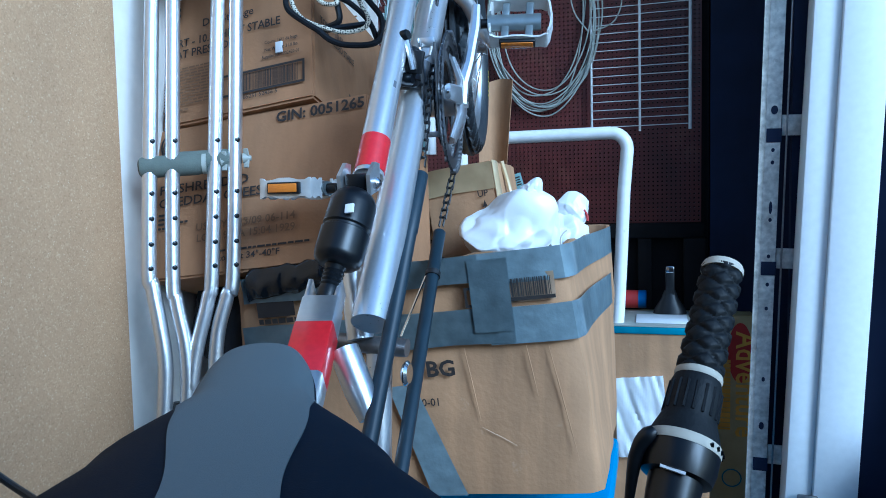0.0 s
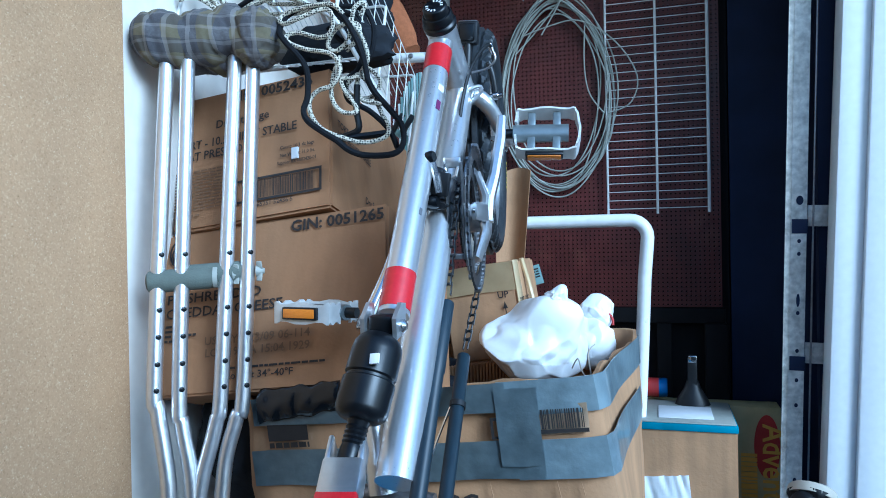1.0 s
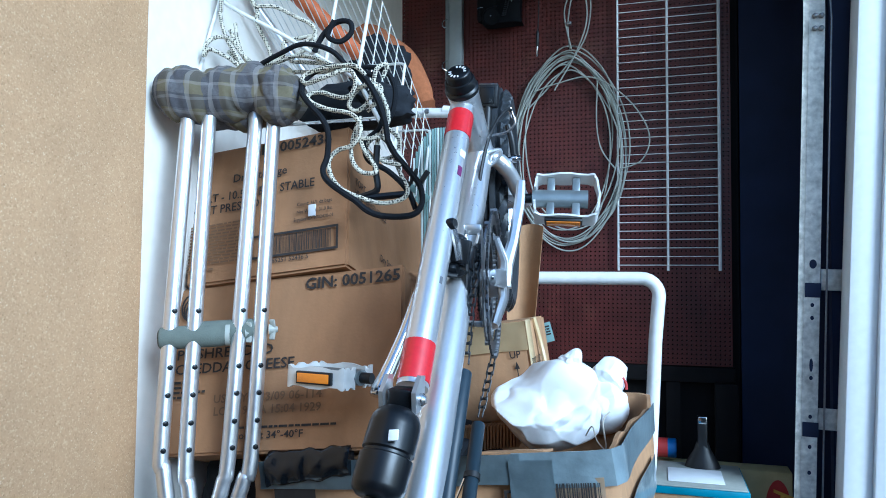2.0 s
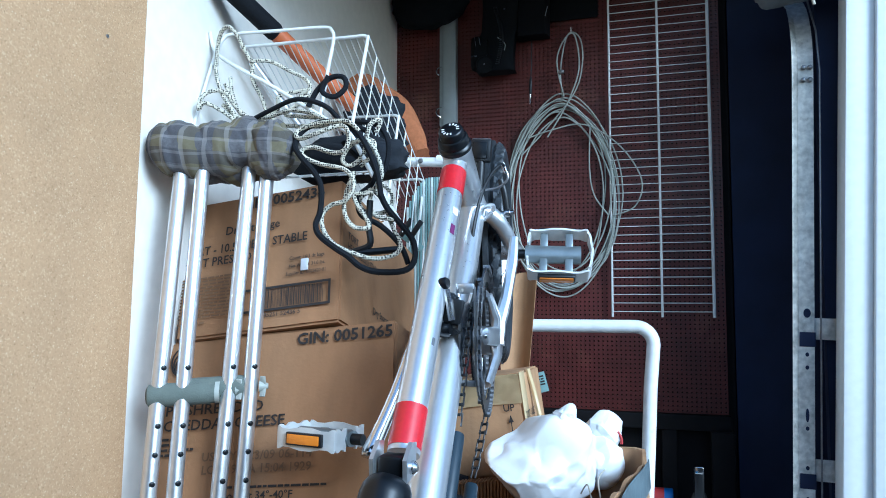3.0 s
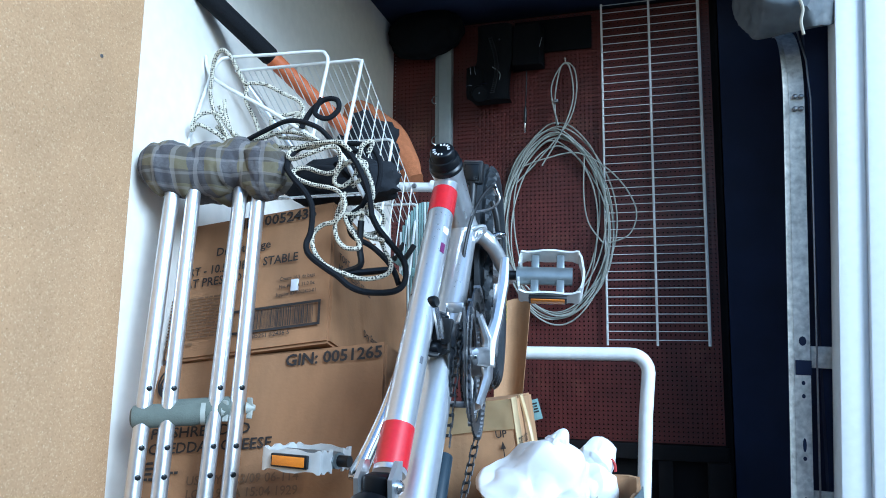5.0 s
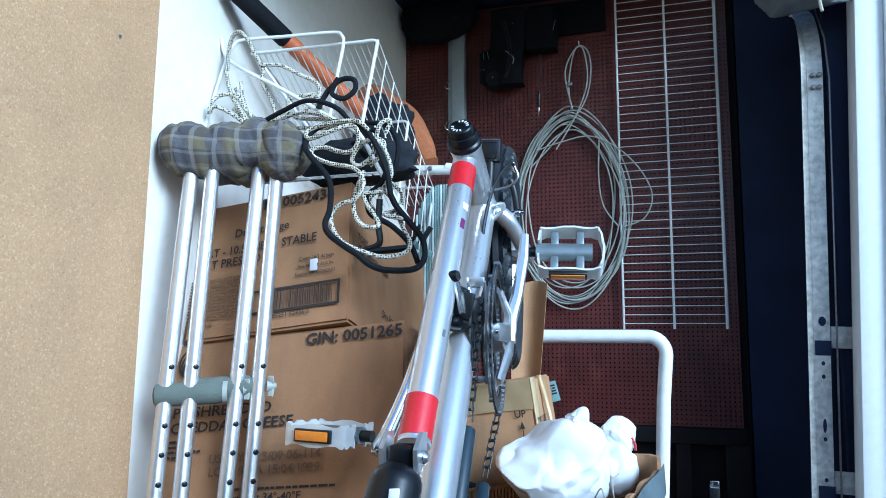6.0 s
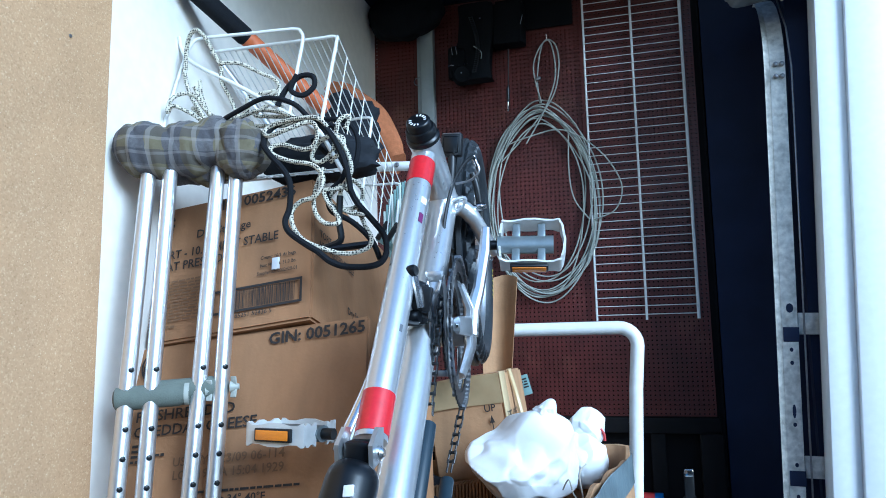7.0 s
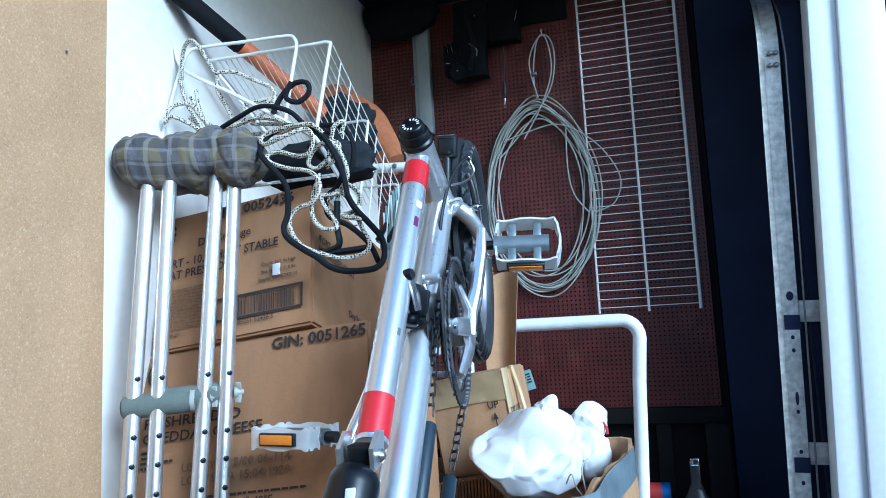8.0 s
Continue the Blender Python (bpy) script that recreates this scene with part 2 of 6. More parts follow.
def part(name, bm, material, parent, label="", flat=False):
    base = BASE[parent.name]
    ob = new(name, mesh_of(name, bm, material, base, flat))
    ob.parent = parent
    BASE[ob.name] = base
    return tagged(ob, label)


def solo(name, bm, material, base, label, category, group="", kind="", flat=False):
    ob = new(name, mesh_of(name, bm, material, base, flat))
    ob.matrix_world = BM @ Matrix.Translation(base)
    BASE[ob.name] = Vector(base)
    return tagged(ob, label, category, group, kind)


def box(x0, x1, y0, y1, z0, z1, bevel=0.0, m=None, seg=2):
    bm = bmesh.new()
    bmesh.ops.create_cube(bm, size=1, matrix=Matrix.Translation(((x0 + x1) / 2, (y0 + y1) / 2, (z0 + z1) / 2)) @ Matrix.Diagonal((x1 - x0, y1 - y0, z1 - z0, 1)))
    if bevel:
        bmesh.ops.bevel(bm, geom=bm.edges[:], offset=bevel, segments=seg, affect="EDGES", profile=0.5)
    if m:
        bm.transform(m)
    return bm


def smooth(pts, n=6, closed=False):
    """Points along a Catmull-Rom curve."""
    p = [Vector(q) for q in pts]
    out = []
    k = len(p)
    for i in range(k if closed else k - 1):
        if closed:
            a, b, c, d = p[(i - 1) % k], p[i], p[(i + 1) % k], p[(i + 2) % k]
        else:
            a, b, c, d = p[max(i - 1, 0)], p[i], p[i + 1], p[min(i + 2, k - 1)]
        for j in range(n):
            t = j / n
            out.append(0.5 * (2 * b + (c - a) * t + (2 * a - 5 * b + 4 * c - d) * t * t + (3 * b - a - 3 * c + d) * t ** 3))
    if not closed:
        out.append(p[-1])
    return out


def tube(pts, r, seg=8, closed=False, bm=None, caps=True):
    """A round bar along points; r is one radius or one for each point."""
    bm = bm or bmesh.new()
    p = [Vector(q) for q in pts]
    k = len(p)
    rad = r if isinstance(r, (list, tuple)) else [r] * k
    rings, side = [], None
    for i in range(k):
        a, b = (p[i - 1], p[(i + 1) % k]) if closed else (p[max(i - 1, 0)], p[min(i + 1, k - 1)])
        d = (b - a).normalized()
        if side is None:
            side = d.orthogonal().normalized()
        side = (side - d * side.dot(d)).normalized()
        up = d.cross(side)
        rings.append([bm.verts.new(p[i] + (side * math.cos(2 * math.pi * s / seg) + up * math.sin(2 * math.pi * s / seg)) * rad[i]) for s in range(seg)])
    for i in range(k if closed else k - 1):
        u, v = rings[i], rings[(i + 1) % k]
        for s in range(seg):
            bm.faces.new((u[s], u[(s + 1) % seg], v[(s + 1) % seg], v[s]))
    if not closed and caps:
        bm.faces.new(rings[0][::-1])
        bm.faces.new(rings[-1])
    return bm


def loft(rings, caps=True):
    bm = bmesh.new()
    vr = [[bm.verts.new(q) for q in ring] for ring in rings]
    k = len(vr[0])
    for a, b in zip(vr, vr[1:]):
        for s in range(k):
            bm.faces.new((a[s], a[(s + 1) % k], b[(s + 1) % k], b[s]))
    if caps:
        bm.faces.new(vr[0][::-1])
        bm.faces.new(vr[-1])
    bmesh.ops.recalc_face_normals(bm, faces=bm.faces[:])
    return bm


def lathe(p0, p1, prof, seg=20):
    """Turned piece on the axis p0 to p1: prof holds (share along the axis, radius)."""
    p0, p1 = Vector(p0), Vector(p1)
    return tube([p0 + (p1 - p0) * t for t, _ in prof], [r for _, r in prof], seg)


def basis(o, px, pz):
    """A matrix with its origin at o, x towards px and z nearly towards pz."""
    o, x, z = Vector(o), (Vector(px) - Vector(o)).normalized(), Vector(pz) - Vector(o)
    y = z.cross(x).normalized()
    z = x.cross(y)
    m = Matrix((x, y, z)).transposed().to_4x4()
    m.translation = o
    return m


def letters(text, size, m, bm=None, sx=1.0, bold=0.014):
    """Flat letters with their lower left corner at the origin of m, in its x-z plane, facing -y."""
    cu = bpy.data.curves.new("letters", "FONT")
    cu.body, cu.size, cu.resolution_u, cu.offset = text, size, 2, size * bold
    ob = bpy.data.objects.new("letters", cu)
    scene.collection.objects.link(ob)
    me = bpy.data.meshes.new_from_object(ob.evaluated_get(bpy.context.evaluated_depsgraph_get()))
    bpy.data.objects.remove(ob)
    me.transform(m @ Matrix.Rotation(radians(90), 4, "X") @ Matrix.Diagonal((sx, 1, 1, 1)))
    bm = bm or bmesh.new()
    bm.from_mesh(me)
    bpy.data.meshes.remove(me)
    return bm


def flat_bar(m, x0, x1, z0, z1, bm=None, y=0.0):
    bm = bm or bmesh.new()
    bm.faces.new([bm.verts.new(m @ Vector(q)) for q in ((x0, y, z0), (x1, y, z0), (x1, y, z1), (x0, y, z1))])
    return bm


def carton_body(m, w, d, h, sag=0.004, seed=0, n=10):
    """A box with slightly swollen, uneven faces and soft edges."""
    bm = bmesh.new()
    bmesh.ops.create_cube(bm, size=1, matrix=Matrix.Translation((w / 2, d / 2, h / 2)) @ Matrix.Diagonal((w, d, h, 1)))
    bmesh.ops.bevel(bm, geom=bm.edges[:], offset=0.004, segments=2, affect="EDGES")
    bmesh.ops.subdivide_edges(bm, edges=[e for e in bm.edges if e.calc_length() > 0.05], cuts=n, use_grid_fill=True)
    for v in bm.verts:
        c = v.co
        k = noise.noise(Vector((c.x * 9 + seed, c.y * 9, c.z * 9)))
        v.co = c + Vector((0, noise.noise(Vector((c.x * 7, seed, c.z * 7))) * sag, k * sag * 0.5))
    bm.transform(m)
    return bm


def plastic(c, r, seed, count=34):
    """Film gathered into broad facets with sharp folds."""
    rng = random.Random(int(seed * 10))
    planes = []
    for q in range(count):
        n = Vector((rng.gauss(0, 1), rng.gauss(0, 1), rng.gauss(0, 1))).normalized()
        planes.append((n, rng.uniform(0.72, 1.0)))
    bm = bmesh.new()
    bmesh.ops.create_icosphere(bm, subdivisions=5, radius=1)
    for v in bm.verts:
        n = v.co.normalized()
        k = min([1.2] + [h / n.dot(p) for p, h in planes if n.dot(p) > 0.2])
        k += 0.05 * noise.noise(n * 1.8 + Vector((seed, 0, 0))) - 0.05 * max(0, 0.25 - abs(noise.noise(n * 2.2 + Vector((0, seed, 0))))) + 0.012 * noise.noise(n * 6 + Vector((0, seed, 0)))
        v.co = Vector((c[0] + n.x * r[0] * k, c[1] + n.y * r[1] * k, c[2] + n.z * r[2] * k))
    return bm


def tied_bag(c, r, tip, seed, lift=0.4, folds=7):
    """A filled bag of thin film drawn together at one tip, with folds running out from it."""
    rng = random.Random(int(seed * 10))
    planes = [(Vector((rng.gauss(0, 1), rng.gauss(0, 1), rng.gauss(0, 1))).normalized(), rng.uniform(0.8, 1.0)) for q in range(22)]
    tip = Vector(tip).normalized()
    e1 = tip.orthogonal().normalized()
    e2 = tip.cross(e1)
    bm = bmesh.new()
    bmesh.ops.create_icosphere(bm, subdivisions=6, radius=1)
    for v in bm.verts:
        n = v.co.normalized()
        k = min([1.08] + [h / n.dot(p) for p, h in planes if n.dot(p) > 0.2])
        near = max(0, n.dot(tip))
        phi = math.atan2(n.dot(e2), n.dot(e1)) + 0.5 * noise.noise(n * 2 + Vector((seed, 0, 0)))
        k += lift * near ** 7
        k += 0.075 * (abs(math.sin(phi * folds / 2 + seed)) - 0.6) * math.sin(math.pi * min(1, 0.15 + near)) * (near > 0)
        k -= 0.05 * max(0, 1 - 3 * abs(noise.noise(n * 1.1 + Vector((0, seed, 3))))) - 0.03 * noise.noise(n * 2.6 + Vector((seed, 2, 0)))
        v.co = Vector((c[0] + n.x * r[0] * k, c[1] + n.y * r[1] * k, c[2] + n.z * r[2] * k))
    return bm


def crumple(c, r, seed, amp, sub=4, freq=9.0):
    bm = bmesh.new()
    bmesh.ops.create_icosphere(bm, subdivisions=sub, radius=1)
    for v in bm.verts:
        n = v.co.normalized()
        q = n * freq * 0.2 + Vector((seed, seed * 0.7, 0))
        d = 0
        for k in range(3):
            d += (abs(noise.noise(q * 2 ** k)) - 0.25) / 1.7 ** k
        w = 1 + amp * d * 2 + amp * 0.5 * noise.noise(n * 1.3 + Vector((seed, 0, 0)))
        v.co = Vector((c[0] + n.x * r[0] * w, c[1] + n.y * r[1] * w, c[2] + n.z * r[2] * w))
    return bm


# ---- the structure ----
ground = bmesh.new()
bmesh.ops.create_grid(ground, x_segments=8, y_segments=8, size=300)
solo("ground", ground, DARKGREY, (0, 0, 0), "unseen ground, kept dark grey to limit bounced light", "ground", kind="structure")
solo("wall_left", box(-0.12, 0.0, -3.6, 0.12, 0, 2.6), WALLW, (0, -1, 0), "white painted side wall", "wall", kind="structure")
chip = thing("particle_board_panel", (0.007, -2.4, 0), "tan particle board sheet fixed over the white wall", "panel", kind="structure")
sheet = part("board", box(0.001, 0.015, -3.5, -1.222, 0.02, 2.5, 0.0015, Matrix.Translation((0, -1.222, 1.2)) @ Matrix.Rotation(radians(-1.6), 4, "X") @ Matrix.Translation((0, 1.222, -1.2))), CHIP, chip)
part("nail_head", lathe((0.0145, -1.29, 1.7), (0.0165, -1.29, 1.7), [(0, 0.003), (1, 0.0025)], 10), STEEL, chip, "small dark nail head")
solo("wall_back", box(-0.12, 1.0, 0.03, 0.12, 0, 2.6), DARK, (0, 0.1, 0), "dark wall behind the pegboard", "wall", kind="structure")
solo("wall_back_right", box(1.003, 1.6, 0.02, 0.12, 0, 2.6), NAVY, (1.3, 0.05, 0), "dark wall beside the pegboard, its navy standing for unlit space", "wall", kind="structure")
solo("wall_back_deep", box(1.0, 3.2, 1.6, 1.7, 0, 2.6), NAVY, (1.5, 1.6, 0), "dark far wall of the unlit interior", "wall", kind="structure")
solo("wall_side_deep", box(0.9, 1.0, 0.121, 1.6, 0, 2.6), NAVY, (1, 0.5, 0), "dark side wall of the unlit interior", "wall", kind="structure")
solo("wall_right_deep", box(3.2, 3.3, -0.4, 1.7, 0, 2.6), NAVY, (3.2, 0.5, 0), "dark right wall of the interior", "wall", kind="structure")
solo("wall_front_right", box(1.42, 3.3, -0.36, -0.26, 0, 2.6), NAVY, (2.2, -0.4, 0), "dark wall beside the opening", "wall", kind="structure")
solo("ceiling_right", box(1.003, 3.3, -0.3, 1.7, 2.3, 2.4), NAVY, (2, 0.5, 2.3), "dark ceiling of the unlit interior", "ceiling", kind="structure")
# The out-of-view front part is lengthened to keep light off the upper pegboard.
solo("ceiling", box(-0.12, 1.0, -1.4, 1.7, 2.3, 2.4), NAVY, (1, 0, 2.3), "dark ceiling, its unseen front drawn out to shade the pegboard", "ceiling", kind="structure")

# Added wall, never in view: blocks low sun and sky from the lower parts.
solo("wall_light_block", box(-0.12, 2.2, -2.75, -2.65, 0, 1.75), DARKGREY, (1.5, -2.7, 0), "plain unseen wall added to dim light on the lower parts", "wall", kind="structure")

# pegboard with its holes
def pegboard():
    x0, x1, z0, z1, step, r = 0.0, 0.985, 1.0, 2.29, 0.0127, 0.0027
    nx, nz = int((x1 - x0) / step), int((z1 - z0) / step)
    verts, faces = [], []
    ring = [(math.cos(a), math.sin(a)) for a in [math.pi / 4 * q + math.pi / 8 for q in range(8)]]
    sq = [(1, 0.414), (0.414, 1), (-0.414, 1), (-1, 0.414), (-1, -0.414), (-0.414, -1), (0.414, -1), (1, -0.414)]
    for i in range(nx):
        for j in range(nz):
            cx, cz = x0 + (i + 0.5) * step, z0 + (j + 0.5) * step
            b = len(verts)
            h = step / 2
            out = [(h, h), (-h, h), (-h, -h), (h, -h)]
            verts += [(cx + px, 0, cz + pz) for px, pz in out]
            verts += [(cx + r * px, 0, cz + r * pz) for px, pz in ring]
            verts += [(cx + r * px, 0.005, cz + r * pz) for px, pz in ring]
            k = b + 4
            # ring starts at 22.5 degrees: 0,1 face the corner (+,+)
            faces += [(b, k + 1, k), (b + 1, k + 3, k + 2), (b + 2, k + 5, k + 4), (b + 3, k + 7, k + 6)]
            faces += [(b, b + 1, k + 2, k + 1), (b + 1, b + 2, k + 4, k + 3), (b + 2, b + 3, k + 6, k + 5), (b + 3, b, k, k + 7)]
            faces += [(k + q, k + (q + 1) % 8, k + 8 + (q + 1) % 8, k + 8 + q) for q in range(8)]
    me = bpy.data.meshes.new("pegboard")
    me.from_pydata(verts, [], faces)
    me.materials.append(PEG)
    ob = new("pegboard", me)
    ob.matrix_world = BM
    BASE[ob.name] = Vector((0, 0, 0))
    return tagged(ob, "brown perforated hardboard on the back wall", "pegboard", kind="structure")


peg = pegboard()
lower = thing("bench_back", (0.5, 0.0, 0.5), "dark boards below the pegboard, recess shade in their colour", "cabinet", kind="structure")
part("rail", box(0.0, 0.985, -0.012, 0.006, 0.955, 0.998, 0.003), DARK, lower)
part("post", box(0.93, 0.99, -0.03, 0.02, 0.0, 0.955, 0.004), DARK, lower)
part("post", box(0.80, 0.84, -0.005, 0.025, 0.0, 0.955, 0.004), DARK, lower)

# steel strip with hooks on the pegboard
strip = thing("steel_channel", (0.178, -0.02, 1.87), "grey painted steel channel upright on the pegboard", "channel")
part("web", box(0.165, 0.205, -0.03, -0.001, 1.86, 2.3, 0.002), mat("grey_paint", (0.3, 0.32, 0.32), 0.5, 0.2, 0.08, 40), strip)
part("flange", box(0.149, 0.166, -0.018, -0.001, 1.86, 2.3, 0.002), bpy.data.materials["grey_paint"], strip)
for z in (1.90, 2.03):
    part("hook", tube(smooth([(0.156, -0.018, z + 0.02), (0.148, -0.04, z + 0.008), (0.15, -0.05, z - 0.01), (0.16, -0.045, z - 0.018)], 5), 0.0018), CHROME, strip)

# ventilated wire shelf hung flat on the pegboard
shelf = thing("wire_shelf", (0.81, -0.02, 1.27), "white coated wire shelf hung upright on the pegboard", "wire shelf")
for x, r in ((0.671, 0.0032), (0.808, 0.0034), (0.946, 0.0044)):
    part("rail", tube([(x, -0.02, 1.268), (x, -0.02, 2.29)], r, 8), WHITE, shelf)
wire = tube([(0.671, -0.024, 0), (0.944, -0.024, 0)], 0.00115, 6)
wire_me = mesh_of("wire", wire, WHITE, (0, 0, 0))
for q in range(42):
    ob = new("wire", wire_me)
    ob.parent = shelf
    ob.location = Vector((0, 0, 1.2835 + q * 0.0244)) - BASE[shelf.name]

# coil of cable
def coil():
    c = thing("cable_coil", (0.53, -0.02, 1.4), "coil of thin grey cable hung on the pegboard", "cable")
    rng = random.Random(5)
    hook = part("hook", tube([(0.563, -0.001, 2.12), (0.563, -0.03, 2.118), (0.563, -0.032, 2.13)], 0.002), CHROME, c)
    for q in range(11):
        cx, cz = 0.525 + rng.uniform(-0.012, 0.012), 1.635 + rng.uniform(-0.03, 0.025)
        rx, rz = 0.145 + rng.uniform(-0.018, 0.022), 0.255 + rng.uniform(-0.02, 0.035)
        ph = rng.uniform(0, 6)
        pts = []
        for s in range(26):
            a = 2 * math.pi * s / 26
            e = 1 + 0.035 * math.sin(3 * a + ph)
            narrow = 1 - 0.25 * max(0, math.sin(a)) ** 3
            pts.append((cx + rx * e * narrow * math.cos(a), -0.012 - 0.014 * rng.random() - 0.001 * q, cz + rz * math.sin(a) * (1 + 0.02 * math.cos(2 * a + ph))))
        part("loop", tube(smooth(pts, 3, True), 0.0022, 6, True), CABLE, c)
    part("loop", tube(smooth([(0.535, -0.03, 1.92), (0.53, -0.03, 2.0), (0.545, -0.03, 2.09), (0.565, -0.03, 2.115), (0.59, -0.03, 2.09), (0.595, -0.03, 2.02), (0.57, -0.03, 1.93), (0.48, -0.03, 1.82), (0.41, -0.03, 1.75)], 6), 0.0022, 6), CABLE, c)
    part("loop", tube(smooth([(0.54, -0.035, 1.92), (0.52, -0.035, 2.03), (0.548, -0.035, 2.1), (0.575, -0.035, 2.1), (0.585, -0.035, 2.0), (0.55, -0.035, 1.9), (0.49, -0.035, 1.80)], 6), 0.0022, 6), CABLE, c)
    part("stray_end", tube(smooth([(0.43, -0.035, 1.8), (0.5, -0.036, 1.82), (0.6, -0.038, 1.83), (0.7, -0.04, 1.76), (0.758, -0.04, 1.66), (0.74, -0.04, 1.585), (0.68, -0.036, 1.56)], 6), 0.002, 6), CABLE, c)
    part("stray_end", tube(smooth([(0.615, -0.035, 1.82), (0.612, -0.036, 1.7), (0.625, -0.036, 1.62), (0.665, -0.036, 1.56)], 6), 0.002, 6), CABLE, c)
    part("clip", box(0.527, 0.541, -0.042, -0.028, 1.99, 2.0, 0.002), STEEL, c)


coil()

# black telephone set, case and bag hanging at the top of the pegboard
phone = thing("telephone_handset", (0.33, -0.05, 2.0), "black handset with coiled cord hung on the pegboard", "telephone")
part("body", loft([[(0.272 + 0.03 * t + (0.118 - 0.012 * t) * u, -0.02 - 0.05 * v - 0.012 * t, z) for u, v in ((0, 0), (0, 0.7), (0.12, 0.95), (0.3, 1), (0.7, 1), (0.88, 0.95), (1, 0.7), (1, 0))] for t, z in ((0.5, 2.004), (0.15, 2.012), (0.0, 2.03), (0.0, 2.06), (0.3, 2.1), (0.8, 2.13), (1.0, 2.2), (0.9, 2.24))]), FELT, phone)
part("cradle", loft([[(0.262 + 0.068 * u, -0.03 - (0.05 - dd) * v, z) for u, v in ((0.1, 0), (0, 0.6), (0.2, 1), (0.8, 1), (1, 0.6), (0.9, 0))] for z, dd in ((2.02, 0.014), (2.03, 0.0), (2.09, 0.0), (2.115, 0.01), (2.12, 0.02))]), FELT, phone)
part("earpiece", lathe((0.3, -0.05, 2.035), (0.312, -0.09, 2.018), [(0, 0.02), (0.7, 0.026), (0.9, 0.026), (1, 0.022)], 20), FELT, phone)
part("coiled_cord", tube([(0.345 + 0.02 * math.sin(s * 0.013) + 0.0055 * math.cos(s * 0.8), -0.098 + 0.0055 * math.sin(s * 0.8), 2.19 - 0.0008 * s) for s in range(220)], 0.0015, 5), BLACK, phone)
part("rivet", lathe((0.372, -0.085, 2.185), (0.372, -0.089, 2.185), [(0, 0.0042), (1, 0.0035)], 10), CHROME, phone)
part("wire_clip", tube([(0.283, -0.084, 2.083), (0.28, -0.085, 2.108), (0.293, -0.085, 2.108), (0.297, -0.084, 2.083)], 0.0011, 5), CHROME, phone)
part("name_plate", box(0.29, 0.312, -0.0925, -0.09, 2.02, 2.03, 0.001), STEEL, phone, "dull metal plate")
for x, z in ((0.275, 2.052), (0.322, 2.052)):
    part("trim_line", tube(smooth([(x - 0.008, -0.083, z - 0.003), (x, -0.084, z), (x + 0.01, -0.083, z - 0.001)], 4), 0.001, 5), CHROME, phone)
part("loose_wire", tube(smooth([(0.35, -0.09, 2.1), (0.362, -0.085, 2.092), (0.372, -0.08, 2.08), (0.37, -0.08, 2.062)], 5), 0.0011, 5), CABLE, phone)
case = thing("black_case", (0.45, -0.03, 2.1), "black soft case hung beside the handset", "case")
part("body", loft([[(0.398 + x0 + (0.1 - x0) * u, -0.012 - 0.05 * v, z) for u, v in ((0, 0), (0.02, 0.8), (0.1, 1), (0.9, 1), (0.98, 0.8), (1, 0))] for x0, z in ((0.004, 2.108), (0.0, 2.112), (0.0, 2.2), (0.006, 2.232), (0.012, 2.236))]), FELT, case)
part("seam", tube([(0.49, -0.0635, 2.16), (0.497, -0.06, 2.19)], 0.0011, 5), STEEL, case)
solo("black_board", box(0.405, 0.64, -0.01, -0.002, 2.163, 2.268, 0.002), FELT, (0.52, -0.005, 2.16), "flat black board fixed on the pegboard", "board")
solo("dark_bag", crumple((0.125, -0.06, 2.245), (0.125, 0.055, 0.085), 7.7, 0.1, 4, 5.0), FELT, (0.1, -0.07, 2.2), "black bag tucked under the ceiling", "bag")
plug = thing("audio_lead", (0.44, -0.03, 1.9), "black lead with a metal plug hanging down", "cable")
part("lead", tube(smooth([(0.446, -0.04, 2.1), (0.444, -0.035, 2.04), (0.44, -0.03, 1.975)], 5), 0.0018, 6), BLACK, plug)
part("sleeve", lathe((0.44, -0.03, 1.985), (0.439, -0.03, 1.935), [(0, 0.003), (0.2, 0.005), (0.9, 0.005), (1, 0.003)], 10), BLACK, plug)
part("tip", lathe((0.439, -0.03, 1.936), (0.438, -0.03, 1.905), [(0, 0.003), (0.7, 0.003), (0.75, 0.002), (0.9, 0.003), (1, 0.001)], 10), CHROME, plug)

# ---- door track and jamb ----
lean = Matrix.Translation((1.12, -0.29, 1.2)) @ Matrix.Rotation(radians(1.6), 4, "Y") @ Matrix.Translation((-1.12, 0.29, -1.2))
track = thing("door_track", (1.1, -0.29, 0.0), "galvanised steel door track with punched holes", "door track")
arc = [(0, 0)] + [(0.26 * (1 - math.cos(a)), 0.26 * math.sin(a)) for a in [radians(q * 9) for q in range(1, 9)]]
def track_strip(xa, ya, xb, yb, za=0.02, zb=1.86, th=0.003):
    """A bent sheet along the track: upright, then curving into the depth."""
    line = [(0, za)] + [(dy, zb + dz) for dy, dz in arc]
    rings = []
    for dy, z in line:
        rings.append([lean @ Vector(q) for q in ((xa, ya + dy, z), (xb, yb + dy, z), (xb + (th if ya != yb else 0), yb + dy + (th if xa != xb else 0), z), (xa + (th if ya != yb else 0), ya + dy + (th if xa != xb else 0), z))])
    return loft(rings)


